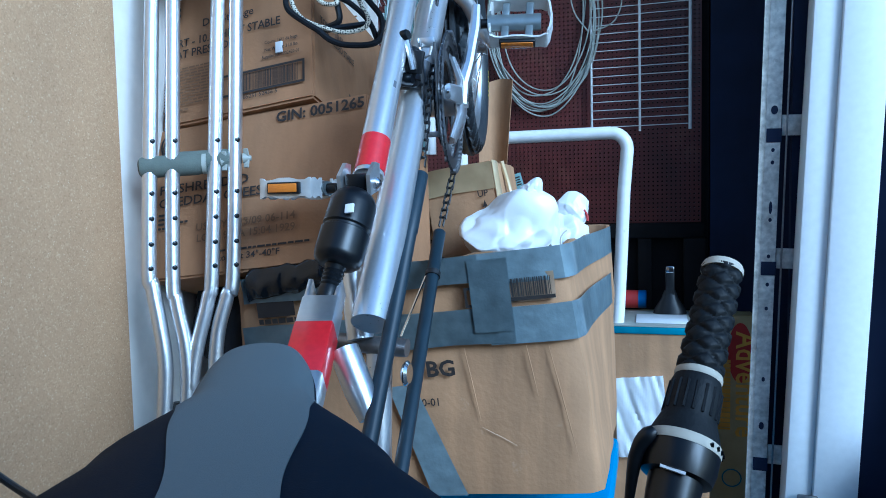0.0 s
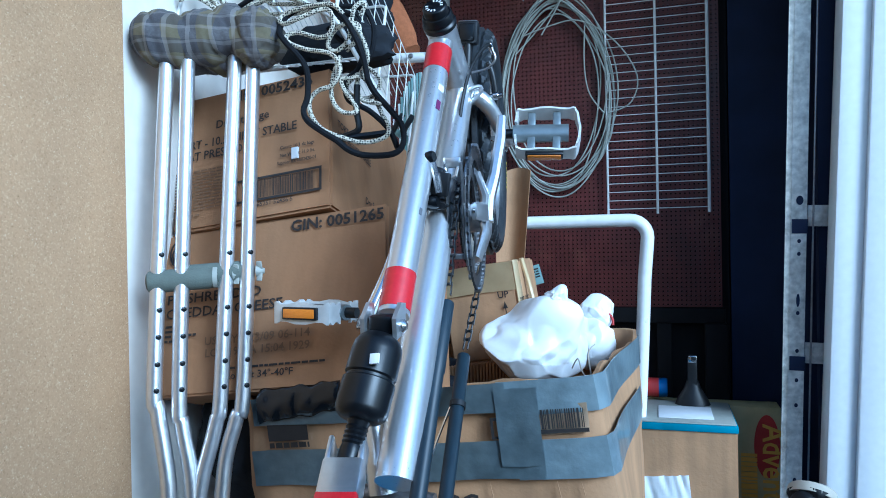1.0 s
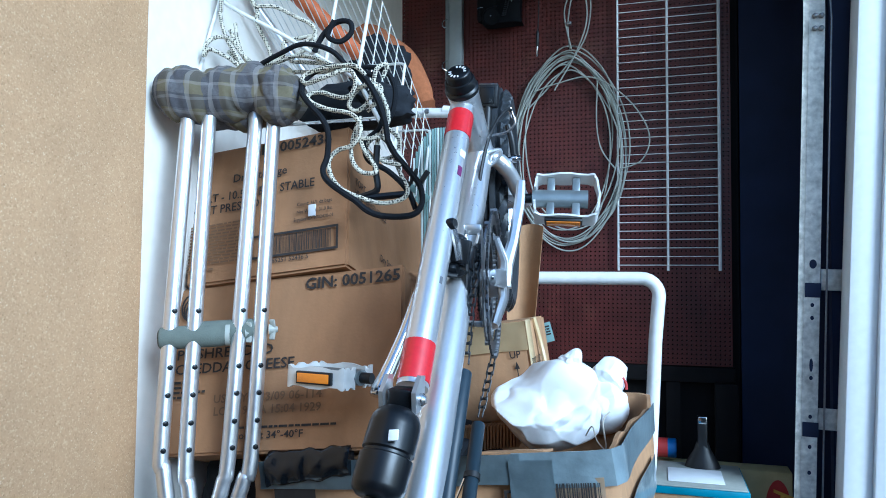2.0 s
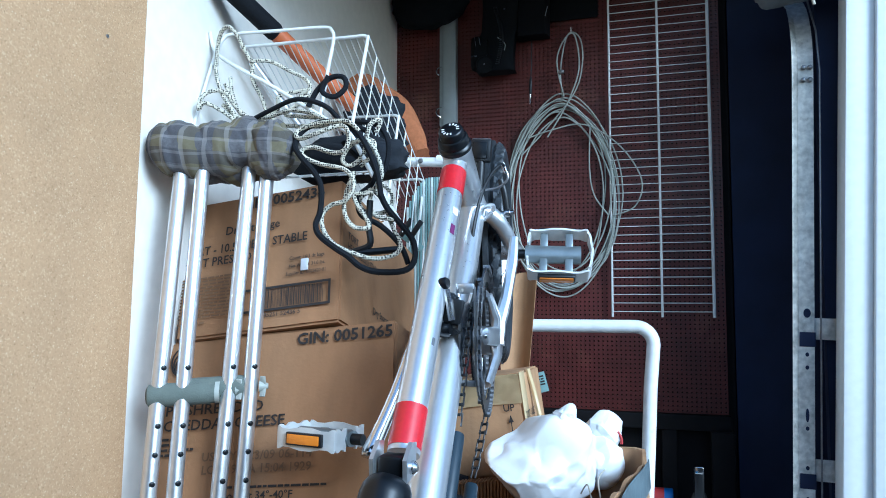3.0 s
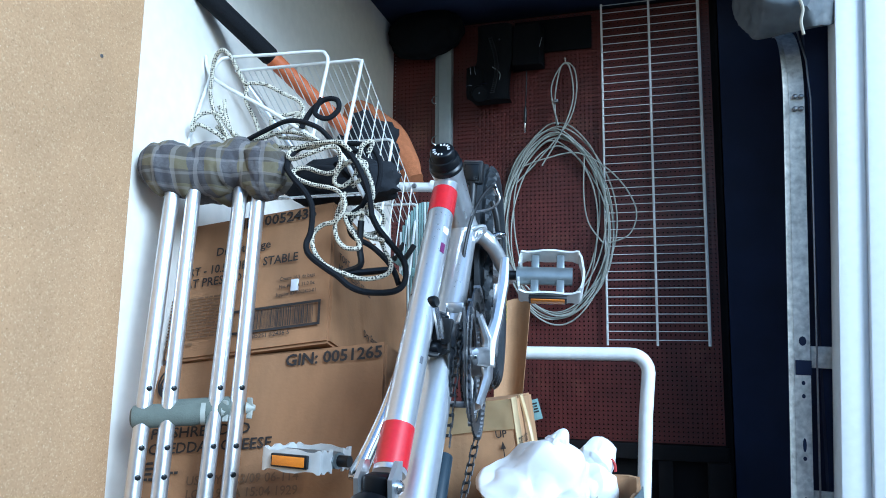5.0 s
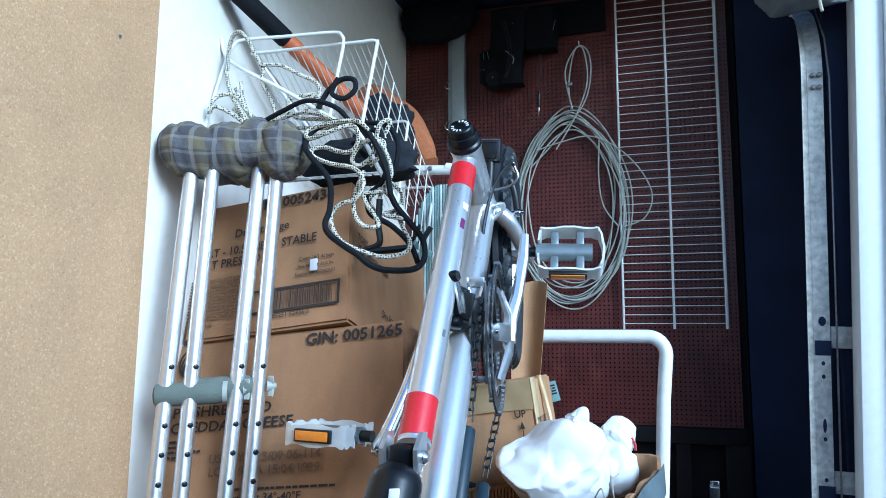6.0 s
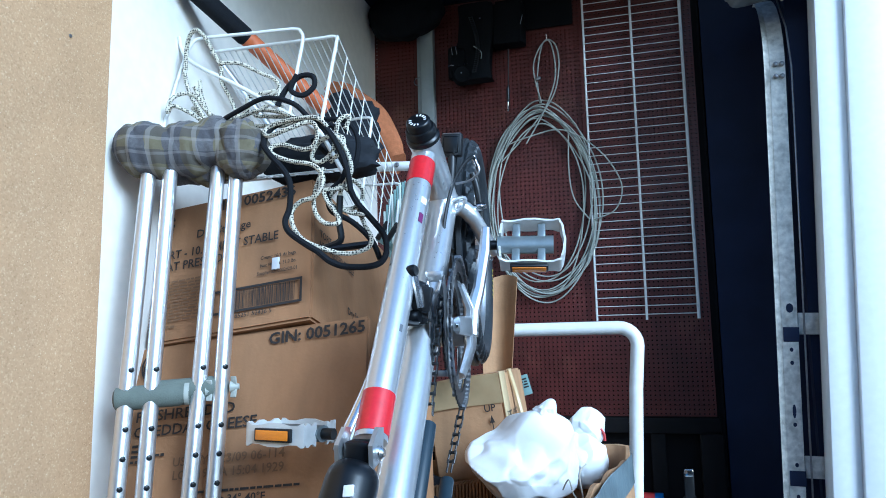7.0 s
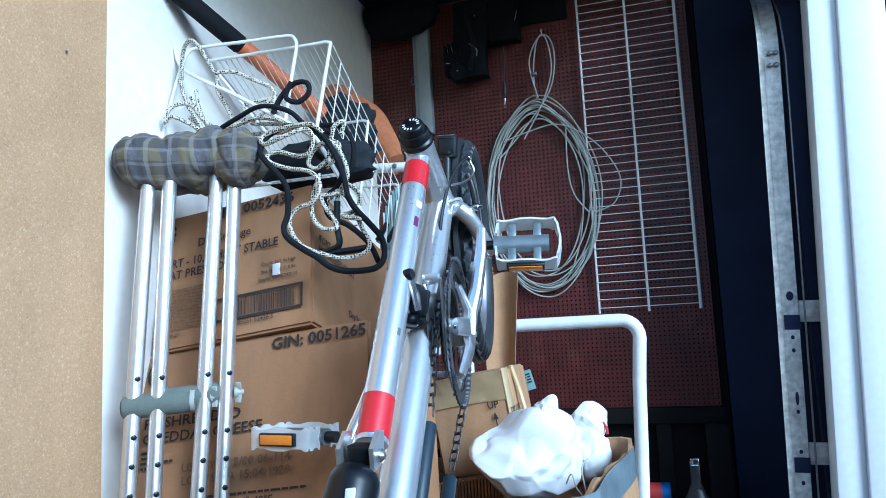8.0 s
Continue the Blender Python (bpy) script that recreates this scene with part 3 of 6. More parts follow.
part("web", track_strip(1.106, -0.292, 1.14, -0.292), GALV, track)
part("flange", track_strip(1.104, -0.289, 1.104, -0.262), GALV, track)
part("lip", track_strip(1.092, -0.3, 1.105, -0.292), GALV, track)
for z in (1.87, 1.84):
    for x in (1.118, 1.132):
        p = lean @ Vector((x, -0.2945, z))
        part("bolt", lathe(p, p + Vector((0, -0.005, 0)), [(0, 0.0062), (0.6, 0.0062), (1, 0.003)], 10), STEEL, track)
for z, h, w in ((1.286, 0.011, 0.008), (1.19, 0.005, 0.004), (1.16, 0.005, 0.004), (1.05, 0.016, 0.004), (1.02, 0.005, 0.004), (0.93, 0.005, 0.004), (0.86, 0.005, 0.004), (0.8, 0.005, 0.004), (0.62, 0.006, 0.004), (0.5, 0.01, 0.006)):
    bm = bmesh.new()
    bmesh.ops.create_circle(bm, cap_ends=True, radius=1, segments=12, matrix=lean @ Matrix.Translation((1.124, -0.2932, z)) @ Matrix.Rotation(radians(90), 4, "X") @ Matrix.Diagonal((w, h, 1, 1)))
    part("hole", bm, NAVY, track, "dark punched hole")
for z in (1.225, 0.9, 0.4):
    part("bracket_slot", box(1.108, 1.142, -0.2945, -0.29, z - 0.017, z + 0.017, 0.001, lean), NAVY, track, "dark gap behind the track")
    part("bracket", box(1.142, 1.2, -0.285, -0.28, z + 0.0, z + 0.05, 0.002, lean), GALV, track)
part("lift_cable", tube([lean @ Vector(q) for q in ((1.152, -0.3, 0.05), (1.152, -0.3, 1.86), (1.146, -0.29, 1.96), (1.13, -0.27, 2.05))], 0.0022, 6), STEEL, track)
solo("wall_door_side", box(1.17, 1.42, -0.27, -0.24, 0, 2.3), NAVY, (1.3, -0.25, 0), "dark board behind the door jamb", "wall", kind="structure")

leanj = Matrix.Translation((1.2, -0.37, 1.2)) @ Matrix.Rotation(radians(2.3), 4, "Y") @ Matrix.Translation((-1.2, 0.37, -1.2))
jamb = thing("door_jamb", (1.26, -0.37, 0.0), "white painted door jamb with stepped trim", "door jamb", kind="structure")
part("board", box(1.182, 1.24, -0.372, -0.3, 0.0, 2.35, 0.003, leanj), JAMB, jamb)
part("stop", box(1.24, 1.335, -0.386, -0.3, 0.0, 2.35, 0.004, leanj), JAMB, jamb)
part("bracket", box(1.205, 1.25, -0.392, -0.385, 0.27, 0.37, 0.004, leanj), STEEL, jamb, "rusty dark bracket")

solo("plastic_sheet", plastic((1.12, -0.36, 2.075), (0.13, 0.06, 0.09), 3.3, 22), mat("dirty_grey_film", (0.1, 0.11, 0.12), 0.4, 0, 0.3, 30, 0.2), (1.12, -0.36, 2.07), "dirty grey plastic sheet bunched at the track's bend", "plastic sheet")
solo("twine", tube(smooth([(1.13, -0.43, 2.06), (1.137, -0.43, 2.03), (1.132, -0.43, 2.0), (1.136, -0.43, 1.97)], 6), 0.0035, 6), CREAM, (1.13, -0.43, 2.0), "frayed twine hanging from the plastic sheet", "twine")

# ---- hand truck behind the boxes ----
truck = thing("hand_truck", (0.55, -0.29, 0.0), "white enamelled tubular hand truck standing upright", "hand truck")
bend = [(0.738 + 0.043 * math.sin(a), -0.29, 1.207 + 0.043 * math.cos(a)) for a in [radians(q * 15) for q in range(7)]]
bend2 = [(0.385 - 0.043 * math.sin(a), -0.29, 1.207 + 0.043 * math.cos(a)) for a in [radians(q * 15) for q in range(7)]]
part("handle_frame", tube([(0.322, -0.285, 0.02), (0.338, -0.29, 0.8)] + bend2[::-1] + bend + [(0.772, -0.29, 1.1), (0.765, -0.29, 0.95), (0.757, -0.29, 0.8), (0.735, -0.285, 0.5), (0.71, -0.28, 0.02)], 0.0165, 14), TRUCK, truck)
part("crossbar", tube([(0.34, -0.29, 0.55), (0.739, -0.29, 0.55)], 0.012, 10), TRUCK, truck)
part("toe_plate", box(0.33, 0.74, -0.5, -0.28, 0.01, 0.018, 0.003), STEEL, truck)

# ---- cartons ----
def lines_of_print(m, rows, bm=None):
    """Bars for rows of writing too small to read: (x0, x1, z, height)."""
    rng = random.Random(3)
    bm = bm or bmesh.new()
    for x0, x1, z, h in rows:
        x = x0
        while x < x1:
            w = min(rng.uniform(0.006, 0.016), x1 - x)
            if w > 0.002:
                flat_bar(m, x, x + w, z, z + h, bm)
            x += w + 0.0022
    return bm


def barcode(m, x0, x1, z0, z1, seed=1, step=0.0018):
    rng = random.Random(seed)
    bm = bmesh.new()
    x = x0
    while x < x1:
        w = step * rng.choice((0.35, 0.5, 0.8, 1.2))
        flat_bar(m, x, min(x + w, x1), z0, z1, bm)
        x += w + step * rng.choice((0.4, 0.5, 0.9))
    return bm


def rim(m, x0, x1, z0, z1, t):
    bm = flat_bar(m, x0, x1, z0, z0 + t)
    flat_bar(m, x0, x1, z1 - t, z1, bm)
    flat_bar(m, x0, x0 + t, z0 + t, z1 - t, bm)
    flat_bar(m, x1 - t, x1, z0 + t, z1 - t, bm)
    return bm


def off(m, x, z, y=-0.0042):
    return m @ Matrix.Translation((x, y, z))


M1 = basis((0.009, -1.105, 1.245), (0.307, -1.105, 1.281), (-0.034, -1.03, 1.481))
top_box = thing("cardboard_box", (0.15, -1.0, 1.25), "tan printed food carton tilted on a larger carton", "box")
b = part("body", carton_body(M1, 0.3, 0.36, 0.25, 0.0015, 1), CARD, top_box)
P1 = off(M1, 0, 0)
part("printed_text", letters("GIN: 0052436", 0.0265, off(M1, 0.105, 0.2235), sx=1.07, bold=0.022), INK, top_box, flat=True)
part("printed_text", letters("Dry Storage", 0.0215, off(M1, 0.08, 0.1795)), INK, top_box, flat=True)
part("printed_text", letters("TORT - 10.5\" HEAT STABLE", 0.0222, off(M1, 0.001, 0.1475), sx=0.9), INK, top_box, flat=True)
part("printed_text", letters("HEAT PRESSED", 0.0222, off(M1, 0.001, 0.1255), sx=0.93), INK, top_box, flat=True)
part("printed_text", letters("Count: 16/1 dz bags", 0.0088, off(M1, 0.208, 0.1145), sx=0.9), INK, top_box, flat=True)
part("printed_text", letters("Net Weight: 31.0 lbs.", 0.0088, off(M1, 0.208, 0.1005), sx=0.86), INK, top_box, flat=True)
part("printed_text", letters("Supplier ID: 0002420-01", 0.0088, off(M1, 0.203, 0.0872), sx=0.84), INK, top_box, flat=True)
part("barcode_frame", rim(P1, 0.123, 0.285, 0.0305, 0.0725, 0.0042), INK, top_box, flat=True)
tagged(part("barcode", barcode(P1, 0.158, 0.272, 0.0355, 0.067), INK, top_box, flat=True), kind="stuff")
part("printed_text", letters("8 85251 52436 5", 0.0105, off(M1, 0.158, 0.0205), sx=1.05), INK, top_box, flat=True)
tagged(part("fine_print", lines_of_print(P1, [(0.004, 0.1, 0.103 - 0.0058 * q, 0.0028) for q in range(13)] + [(0.004, 0.055, 0.0225, 0.004)]), FADED, top_box, flat=True), kind="stuff")
part("logo", lines_of_print(P1, [(0.01, 0.034, 0.199, 0.007), (0.01, 0.034, 0.209, 0.006)]), INK, top_box, flat=True)
part("logo", loft([[P1 @ Vector((0.022 + 0.012 * k * math.cos(a), y, 0.221 + 0.012 * math.sin(a))) for a in [radians(q * 22.5) for q in range(9)]] for k, y in ((1, 0), (1, -0.0004))]), INK, top_box, flat=True)
part("sticker", box(0.23, 0.2425, -0.0055, -0.0015, 0.093, 0.1135, 0.0004, M1), PAPER, top_box, "small white paper sticker")
S1 = M1 @ Matrix.Translation((0.3025, 0, 0)) @ Matrix.Rotation(radians(90), 4, "Z")
part("printed_text", letters("TORT - 10.5\"", 0.018, S1 @ Matrix.Translation((0.02, 0, 0.15)), sx=0.9), INK, top_box, flat=True)
part("printed_text", letters("HEAT PRESSED STABLE", 0.018, S1 @ Matrix.Translation((0.02, 0, 0.13)), sx=0.75), INK, top_box, flat=True)
part("printed_text", letters("Dry Storage", 0.018, S1 @ Matrix.Translation((0.13, 0, 0.05)), sx=0.9), INK, top_box, flat=True)
part("flap_seam", box(-0.001, 0.301, 0.178, 0.181, 0.2495, 0.2515, 0, M1), CARDE, top_box)

M2 = basis((0.014, -1.18, 0.979), (0.426, -1.18, 1.022), (0.007, -1.092, 1.251))
low_box = thing("cardboard_box", (0.2, -1.1, 0.98), "large tan printed food carton leaning against the wall", "box")
part("body", carton_body(M2, 0.414, 0.3, 0.277, 0.0015, 7), CARD, low_box)
part("flap_seam", box(0.001, 0.413, 0.148, 0.152, 0.276, 0.2785, 0, M2), CARDE, low_box)
part("printed_text", letters("GIN: 0051265", 0.0262, off(M2, 0.247, 0.251), sx=1.08, bold=0.024), INK, low_box, flat=True)
part("printed_text", letters("PR SHREDDED", 0.0232, off(M2, 0.019, 0.1515), sx=1.2), INK, low_box, flat=True)
part("printed_text", letters("CHEDDAR CHEESE", 0.0232, off(M2, 0.019, 0.1275), sx=1.12), INK, low_box, flat=True)
part("stamped_text", letters("USE BY 9/23/09 06-114", 0.0185, off(M2, 0.097, 0.0785), sx=1.07), FADED, low_box, flat=True)
part("stamped_text", letters("LOT 1918A 15:04 1929", 0.0185, off(M2, 0.099, 0.059), sx=1.05), FADED, low_box, flat=True)
part("printed_text", letters("Store at 34\u00b0-40\u00b0F", 0.0155, off(M2, 0.135, 0.0215), sx=1.12), INK, low_box, flat=True)
P2 = off(M2, 0, 0)
tagged(part("fine_print", lines_of_print(P2, [(0.135, 0.312, 0.037, 0.0034), (0.02, 0.05, 0.112, 0.004), (0.02, 0.056, 0.104, 0.004), (0.02, 0.08, 0.096, 0.004), (0.02, 0.06, 0.088, 0.004)]), INK, low_box, flat=True), kind="stuff")
bm = bmesh.new()
for k in range(3):
    tube([P2 @ Vector((0.037 + 0.02 * (1 - k * 0.22) * math.cos(a), 0.0008, 0.24 + 0.024 * (1 - k * 0.2) * math.sin(a) - 0.004 * k)) for a in [radians(q * 20 + 70) for q in range(13)]], 0.0013, 4, False, bm)
part("logo", bm, INK, low_box, flat=True)
part("printed_text", letters("P", 0.02, off(M2, 0.402, 0.14)), INK, low_box, flat=True)

M3 = basis((0.2, -1.165, 0.645), (0.77, -1.165, 0.705), (0.1643, -1.165, 0.985))
big = thing("cardboard_box", (0.48, -1.0, 0.66), "big battered open carton patched with grey duct tape", "box")
def big_e(zf, a):
    """How square the carton's plan is: softer at the upper corner."""
    return 34 - 18 * max(0, zf) ** 0.6 * max(0, math.cos(a + radians(35)))


def big_bulge(zf, c, s):
    """The side wall leans outwards at the back of its upper rim."""
    return max(0, c) * max(0, zf) * (-0.022 + 0.06 * (0.5 + 0.7 * s))


def big_walls():
    """Four walls with rounded, dented corners round an open top."""
    n, h, d, w = 96, 0.335, 0.43, 0.575
    outer, inner = [], []
    for layer in range(9):
        z = -0.032 + (h + 0.032) * layer / 8
        ro, ri = [], []
        for q in range(n):
            a = 2 * math.pi * (q + 0.5) / n
            e = big_e(layer / 8, a)
            c, s = math.cos(a), math.sin(a)
            k = (abs(c) ** e + abs(s) ** e) ** (-1 / e)
            wob = 0.006 * noise.noise(Vector((c * 3, s * 3, z * 12)))
            top = 0.012 * noise.noise(Vector((c * 4, s * 4, 5))) if layer == 8 else 0
            for r, t in ((ro, 0.0), (ri, 0.006)):
                r.append(M3 @ Vector((w / 2 + (w / 2 - t + wob) * k * c + big_bulge(layer / 8, c, s), d / 2 + (d / 2 - t + wob) * k * s, z + top)))
        outer.append(ro)
        inner.append(ri)
    bm = loft(outer + inner[::-1], caps=False)
    return bm


part("body", big_walls(), CARD2, big)
part("bottom", box(0.008, 0.567, 0.008, 0.42, -0.03, -0.024, 0, M3), CARD2, big)
def tape(x0, x1, z0, z1, y=-0.012, parent=big, m=M3, n=14, name="duct_tape", material=None, warp=0.006, top=0.0):
    """A strip of tape with a slightly uneven edge and wrinkles."""
    bm = bmesh.new()
    rows = []
    for i in range(n + 1):
        x = x0 + (x1 - x0) * i / n
        col = []
        for j in range(5):
            z = z0 + (z1 - z0) * j / 4
            col.append(bm.verts.new(m @ Vector((x, y - 0.003 * noise.noise(Vector((x * 40, z * 40, x0))), z + warp * 0.5 * noise.noise(Vector((x * 9, j * 0.2, x0))) + top * i / n))))
        rows.append(col)
    for a, b2 in zip(rows, rows[1:]):
        for j in range(4):
            bm.faces.new((a[j], b2[j], b2[j + 1], a[j + 1]))
    bmesh.ops.solidify(bm, geom=bm.faces[:], thickness=0.0008)
    return part(name, bm, material or DUCT, parent)


tape(0.03, 0.43, 0.296, 0.338)
tape(0.02, 0.475, 0.203, 0.258, -0.0112)
tape(0.415, 0.475, 0.222, 0.33, -0.0145)
tape(0.462, 0.54, 0.262, 0.302, -0.006, name="label_patch", material=CARDL)
tagged(part("barcode", barcode(off(M3, 0, 0, -0.0105), 0.47, 0.536, 0.27, 0.297, 4, 0.0026), INK, big, flat=True), kind="stuff")
bm = flat_bar(off(M3, 0, 0, -0.0108), 0.468, 0.54, 0.264, 0.2695)
part("barcode_frame", bm, INK, big, flat=True)
bm = rim(off(M3, 0, 0, -0.0135), 0.405, 0.43, 0.26, 0.29, 0.004)
part("barcode_frame", bm, INK, big, flat=True)
part("printed_text", letters("BG", 0.034, off(M3, 0.327, 0.158, -0.0075), sx=1.08, bold=0.03), INK, big, flat=True)
part("printed_text", letters("30-01", 0.017, off(M3, 0.305, 0.112, -0.0075)), INK, big, flat=True)
bm = bmesh.new()
bm.faces.new([bm.verts.new(M3 @ Vector(q)) for q in ((0.262, -0.009, 0.145), (0.305, -0.009, 0.148), (0.37, -0.009, -0.03), (0.312, -0.009, -0.03))])
part("duct_tape", bm, DUCT, big, flat=True)
part("logo", flat_bar(off(M3, 0, 0, -0.0105), 0.052, 0.12, 0.272, 0.297), INK, big, flat=True)
part("logo", lines_of_print(off(M3, 0, 0, -0.0095), [(0.052, 0.12, 0.261, 0.008)]), INK, big, flat=True)
for x0, z0, x1, z1 in ((0.392, 0.198, 0.404, 0.085), (0.487, 0.197, 0.496, 0.12), (0.52, 0.195, 0.545, 0.02)):
    a, b2 = M3 @ Vector((x0, -0.0058, z0)), M3 @ Vector((x1, -0.0058, z1))
    part("crease", tube([a, a.lerp(b2, 0.3), a.lerp(b2, 0.7), b2], [0.0004, 0.0011, 0.0009, 0.0003], 6), CARD2, big, "pressed fold line")
for x0, z0, x1, z1 in ((0.405, 0.075, 0.43, 0.06), (0.425, 0.064, 0.455, 0.045)):
    a, b2 = M3 @ Vector((x0, -0.0058, z0)), M3 @ Vector((x1, -0.0058, z1))
    part("scratch", tube([a, a.lerp(b2, 0.5), b2], [0.0002, 0.0005, 0.0002], 5), CARDL, big, "pale scratch")
# round corner tape on the right side
def corner_band(z0, z1, a0, a1, material, y=0.0):
    w, d = 0.575, 0.43
    rows = []
    for q in range(25):
        a = radians(a0 + (a1 - a0) * q / 24)
        c, s = math.cos(a), math.sin(a)
        row = []
        for t, z in ((0.0, z0), (0.0, z1), (0.001, z1), (0.001, z0)):
            e = big_e((z + 0.032) / 0.367, a)
            k = (abs(c) ** e + abs(s) ** e) ** (-1 / e)
            row.append(M3 @ Vector((w / 2 + (w / 2 + 0.007 + t) * k * c + big_bulge((z + 0.032) / 0.367, c, s), d / 2 + (d / 2 + 0.007 + t) * k * s, z)))
        rows.append(row)
    return loft(rows)


part("duct_tape", corner_band(0.29, 0.338, -64, 25, DUCT), DUCT, big)
part("duct_tape", corner_band(0.2, 0.255, -62, 20, DUCT), DUCT, big)
for x0, x1, ang in ((0.05, 0.27, -10), (0.36, 0.46, -12)):
    fm = M3 @ Matrix.Translation((0, 0.012, 0.332)) @ Matrix.Rotation(radians(ang), 4, "X")
    part("flap", box(x0, x1, 0, 0.09, 0, 0.004, 0.001, fm), CARD2, big, "bent inner flap")

film = thing("black_film", (0.28, -1.18, 0.95), "glossy black plastic film wrapped over the carton's corner", "plastic film")
rings = []
for i in range(25):
    q = i / 24
    rings.append([Vector((0.212 + 0.135 * q, -1.178 + 0.012 * math.cos(a) * (1 + 0.5 * noise.noise(Vector((q * 9, a, 1)))), 0.975 + 0.024 * q + (0.026 - 0.004 * q) * math.sin(a) + 0.006 * noise.noise(Vector((q * 7, math.cos(a), 3))))) for a in [2 * math.pi * j / 20 for j in range(20)]])
part("film", loft(rings), mat("glossy_black_film", (0.008, 0.01, 0.014), 0.16, 0, 0.2, 30, 0.4, 40), film)

# taped carton standing in the big one
M4 = basis((0.409, -0.78, 0.968), (0.556, -0.78, 0.99), (0.385, -0.775, 1.16))
mid = thing("cardboard_box", (0.45, -0.7, 0.98), "small scuffed carton with clear tape inside the big carton", "box")
part("body", carton_body(M4, 0.15, 0.24, 0.188, 0.003, 21), CARD2, mid)
tape(0.0, 0.15, 0.133, 0.1885, -0.0035, mid, M4, name="packing_tape", material=PALE)
part("packing_tape", box(0.1505, 0.1525, 0.0, 0.05, 0.02, 0.189, 0.0005, M4), PALE, mid)
bm = bmesh.new()
tube(smooth([M4 @ Vector((0.153, 0.09, 0.19)), M4 @ Vector((0.158, 0.1, 0.14)), M4 @ Vector((0.162, 0.1, 0.09)), M4 @ Vector((0.158, 0.11, 0.03))], 5), 0.005, 7, False, bm)
part("loose_tape", bm, PALE, mid, "peeling yellowed tape")
part("printed_text", letters("UP", 0.0185, off(M4, 0.112, 0.119, -0.004)), INK, mid, flat=True)
bm = flat_bar(off(M4, 0, 0, -0.004), 0.1235, 0.1255, 0.045, 0.1)
bm.faces.new([bm.verts.new(off(M4, 0, 0, -0.004) @ Vector(q)) for q in ((0.1195, 0, 0.098), (0.1295, 0, 0.098), (0.1245, 0, 0.112))])
part("arrow", bm, INK, mid, flat=True)
S4 = M4 @ Matrix.Translation((0.1532, 0.0, 0)) @ Matrix.Rotation(radians(90), 4, "Z")
part("printed_text", letters("TORT - 10.25\"", 0.02, S4 @ Matrix.Translation((0.01, 0, 0.1)), sx=0.8), INK, mid, flat=True)
part("printed_text", letters("HEAT PRESSED", 0.02, S4 @ Matrix.Translation((0.01, 0, 0.077)), sx=0.75), INK, mid, flat=True)
M6 = basis((0.25, -0.8, 0.965), (0.36, -0.8, 0.98), (0.238, -0.79, 1.16))
pale = thing("cardboard_box", (0.3, -0.75, 0.96), "pale narrow carton standing beside the small carton", "box")
part("body", carton_body(M6, 0.114, 0.2, 0.175, 0.002, 41), CARDL, pale)
tagged(part("fine_print", lines_of_print(off(M6, 0, 0), [(0.085, 0.105, 0.02 + 0.012 * q, 0.005) for q in range(5)]), FADED, pale, flat=True), kind="stuff")
flutes = thing("corrugated_pad", (0.44, -0.83, 0.93), "dark corrugated cardboard pad stuffed under the small carton", "cardboard")
for q in range(26):
    x = 0.37 + 0.0062 * q
    part("flute", box(x, x + 0.0042, -0.835, -0.8, 0.925 + 0.0009 * q, 0.968 + 0.0009 * q, 0.001), CARDE, flutes)
tag_card = thing("printed_card", (0.53, -0.5, 1.1), "grey printed card tucked behind the small carton", "card")
TC_ = basis((0.515, -0.5, 1.1), (0.55, -0.5, 1.11), (0.508, -0.495, 1.152))
part("card", box(0, 0.038, 0, 0.0012, 0, 0.045, 0.0003, TC_), STRIPE, tag_card)
part("print", lines_of_print(off(TC_, 0, 0, -0.0006), [(0.012, 0.034, 0.016 + 0.006 * q, 0.0035) for q in range(4)]), INK, tag_card, flat=True)
back = thing("cardboard_sheet", (0.47, -0.5, 1.0), "bent brown cardboard sheet standing behind the wheel", "cardboard")
bm = loft([[(0.44 + 0.085 * u * (0.55 + 0.45 * v), -0.5 + 0.03 * math.sin(u * 3) + o, 0.95 + 0.41 * v + 0.02 * math.sin(u * 2.5)) for u in [q / 8 for q in range(9)] for o in (0,)] + [(0.44 + 0.085 * u * (0.55 + 0.45 * v), -0.494 + 0.03 * math.sin(u * 3), 0.95 + 0.41 * v + 0.02 * math.sin(u * 2.5)) for u in [1 - q / 8 for q in range(9)]] for v in [q / 6 for q in range(7)]])
part("sheet", bm, CARD2, back)
tote = thing("storage_tote", (0.47, -0.95, 0.0), "blue plastic storage tote under the big carton", "tote")
part("tub", box(0.22, 0.76, -1.13, -0.75, 0.0, 0.54, 0.02), BLUE, tote)
part("lid", box(0.2, 0.775, -1.15, -0.73, 0.545, 0.605, 0.012), BLUE, tote)
solo("blanket", crumple((0.3, -0.78, 0.86), (0.2, 0.2, 0.15), 6.0, 0.25), FABRIC, (0.3, -0.8, 0.8), "dark blanket stuffed inside the big carton", "blanket")

# Dark lump added to stand for the shade between crutches and carton.
solo("dark_cloth_fill", crumple((0.11, -1.06, 0.885), (0.085, 0.06, 0.1), 4.1, 0.12, 4, 6.0), FABRIC, (0.055, -1.04, 0.794), "dark lump added where the gap beside the crutches is shaded", "cloth")

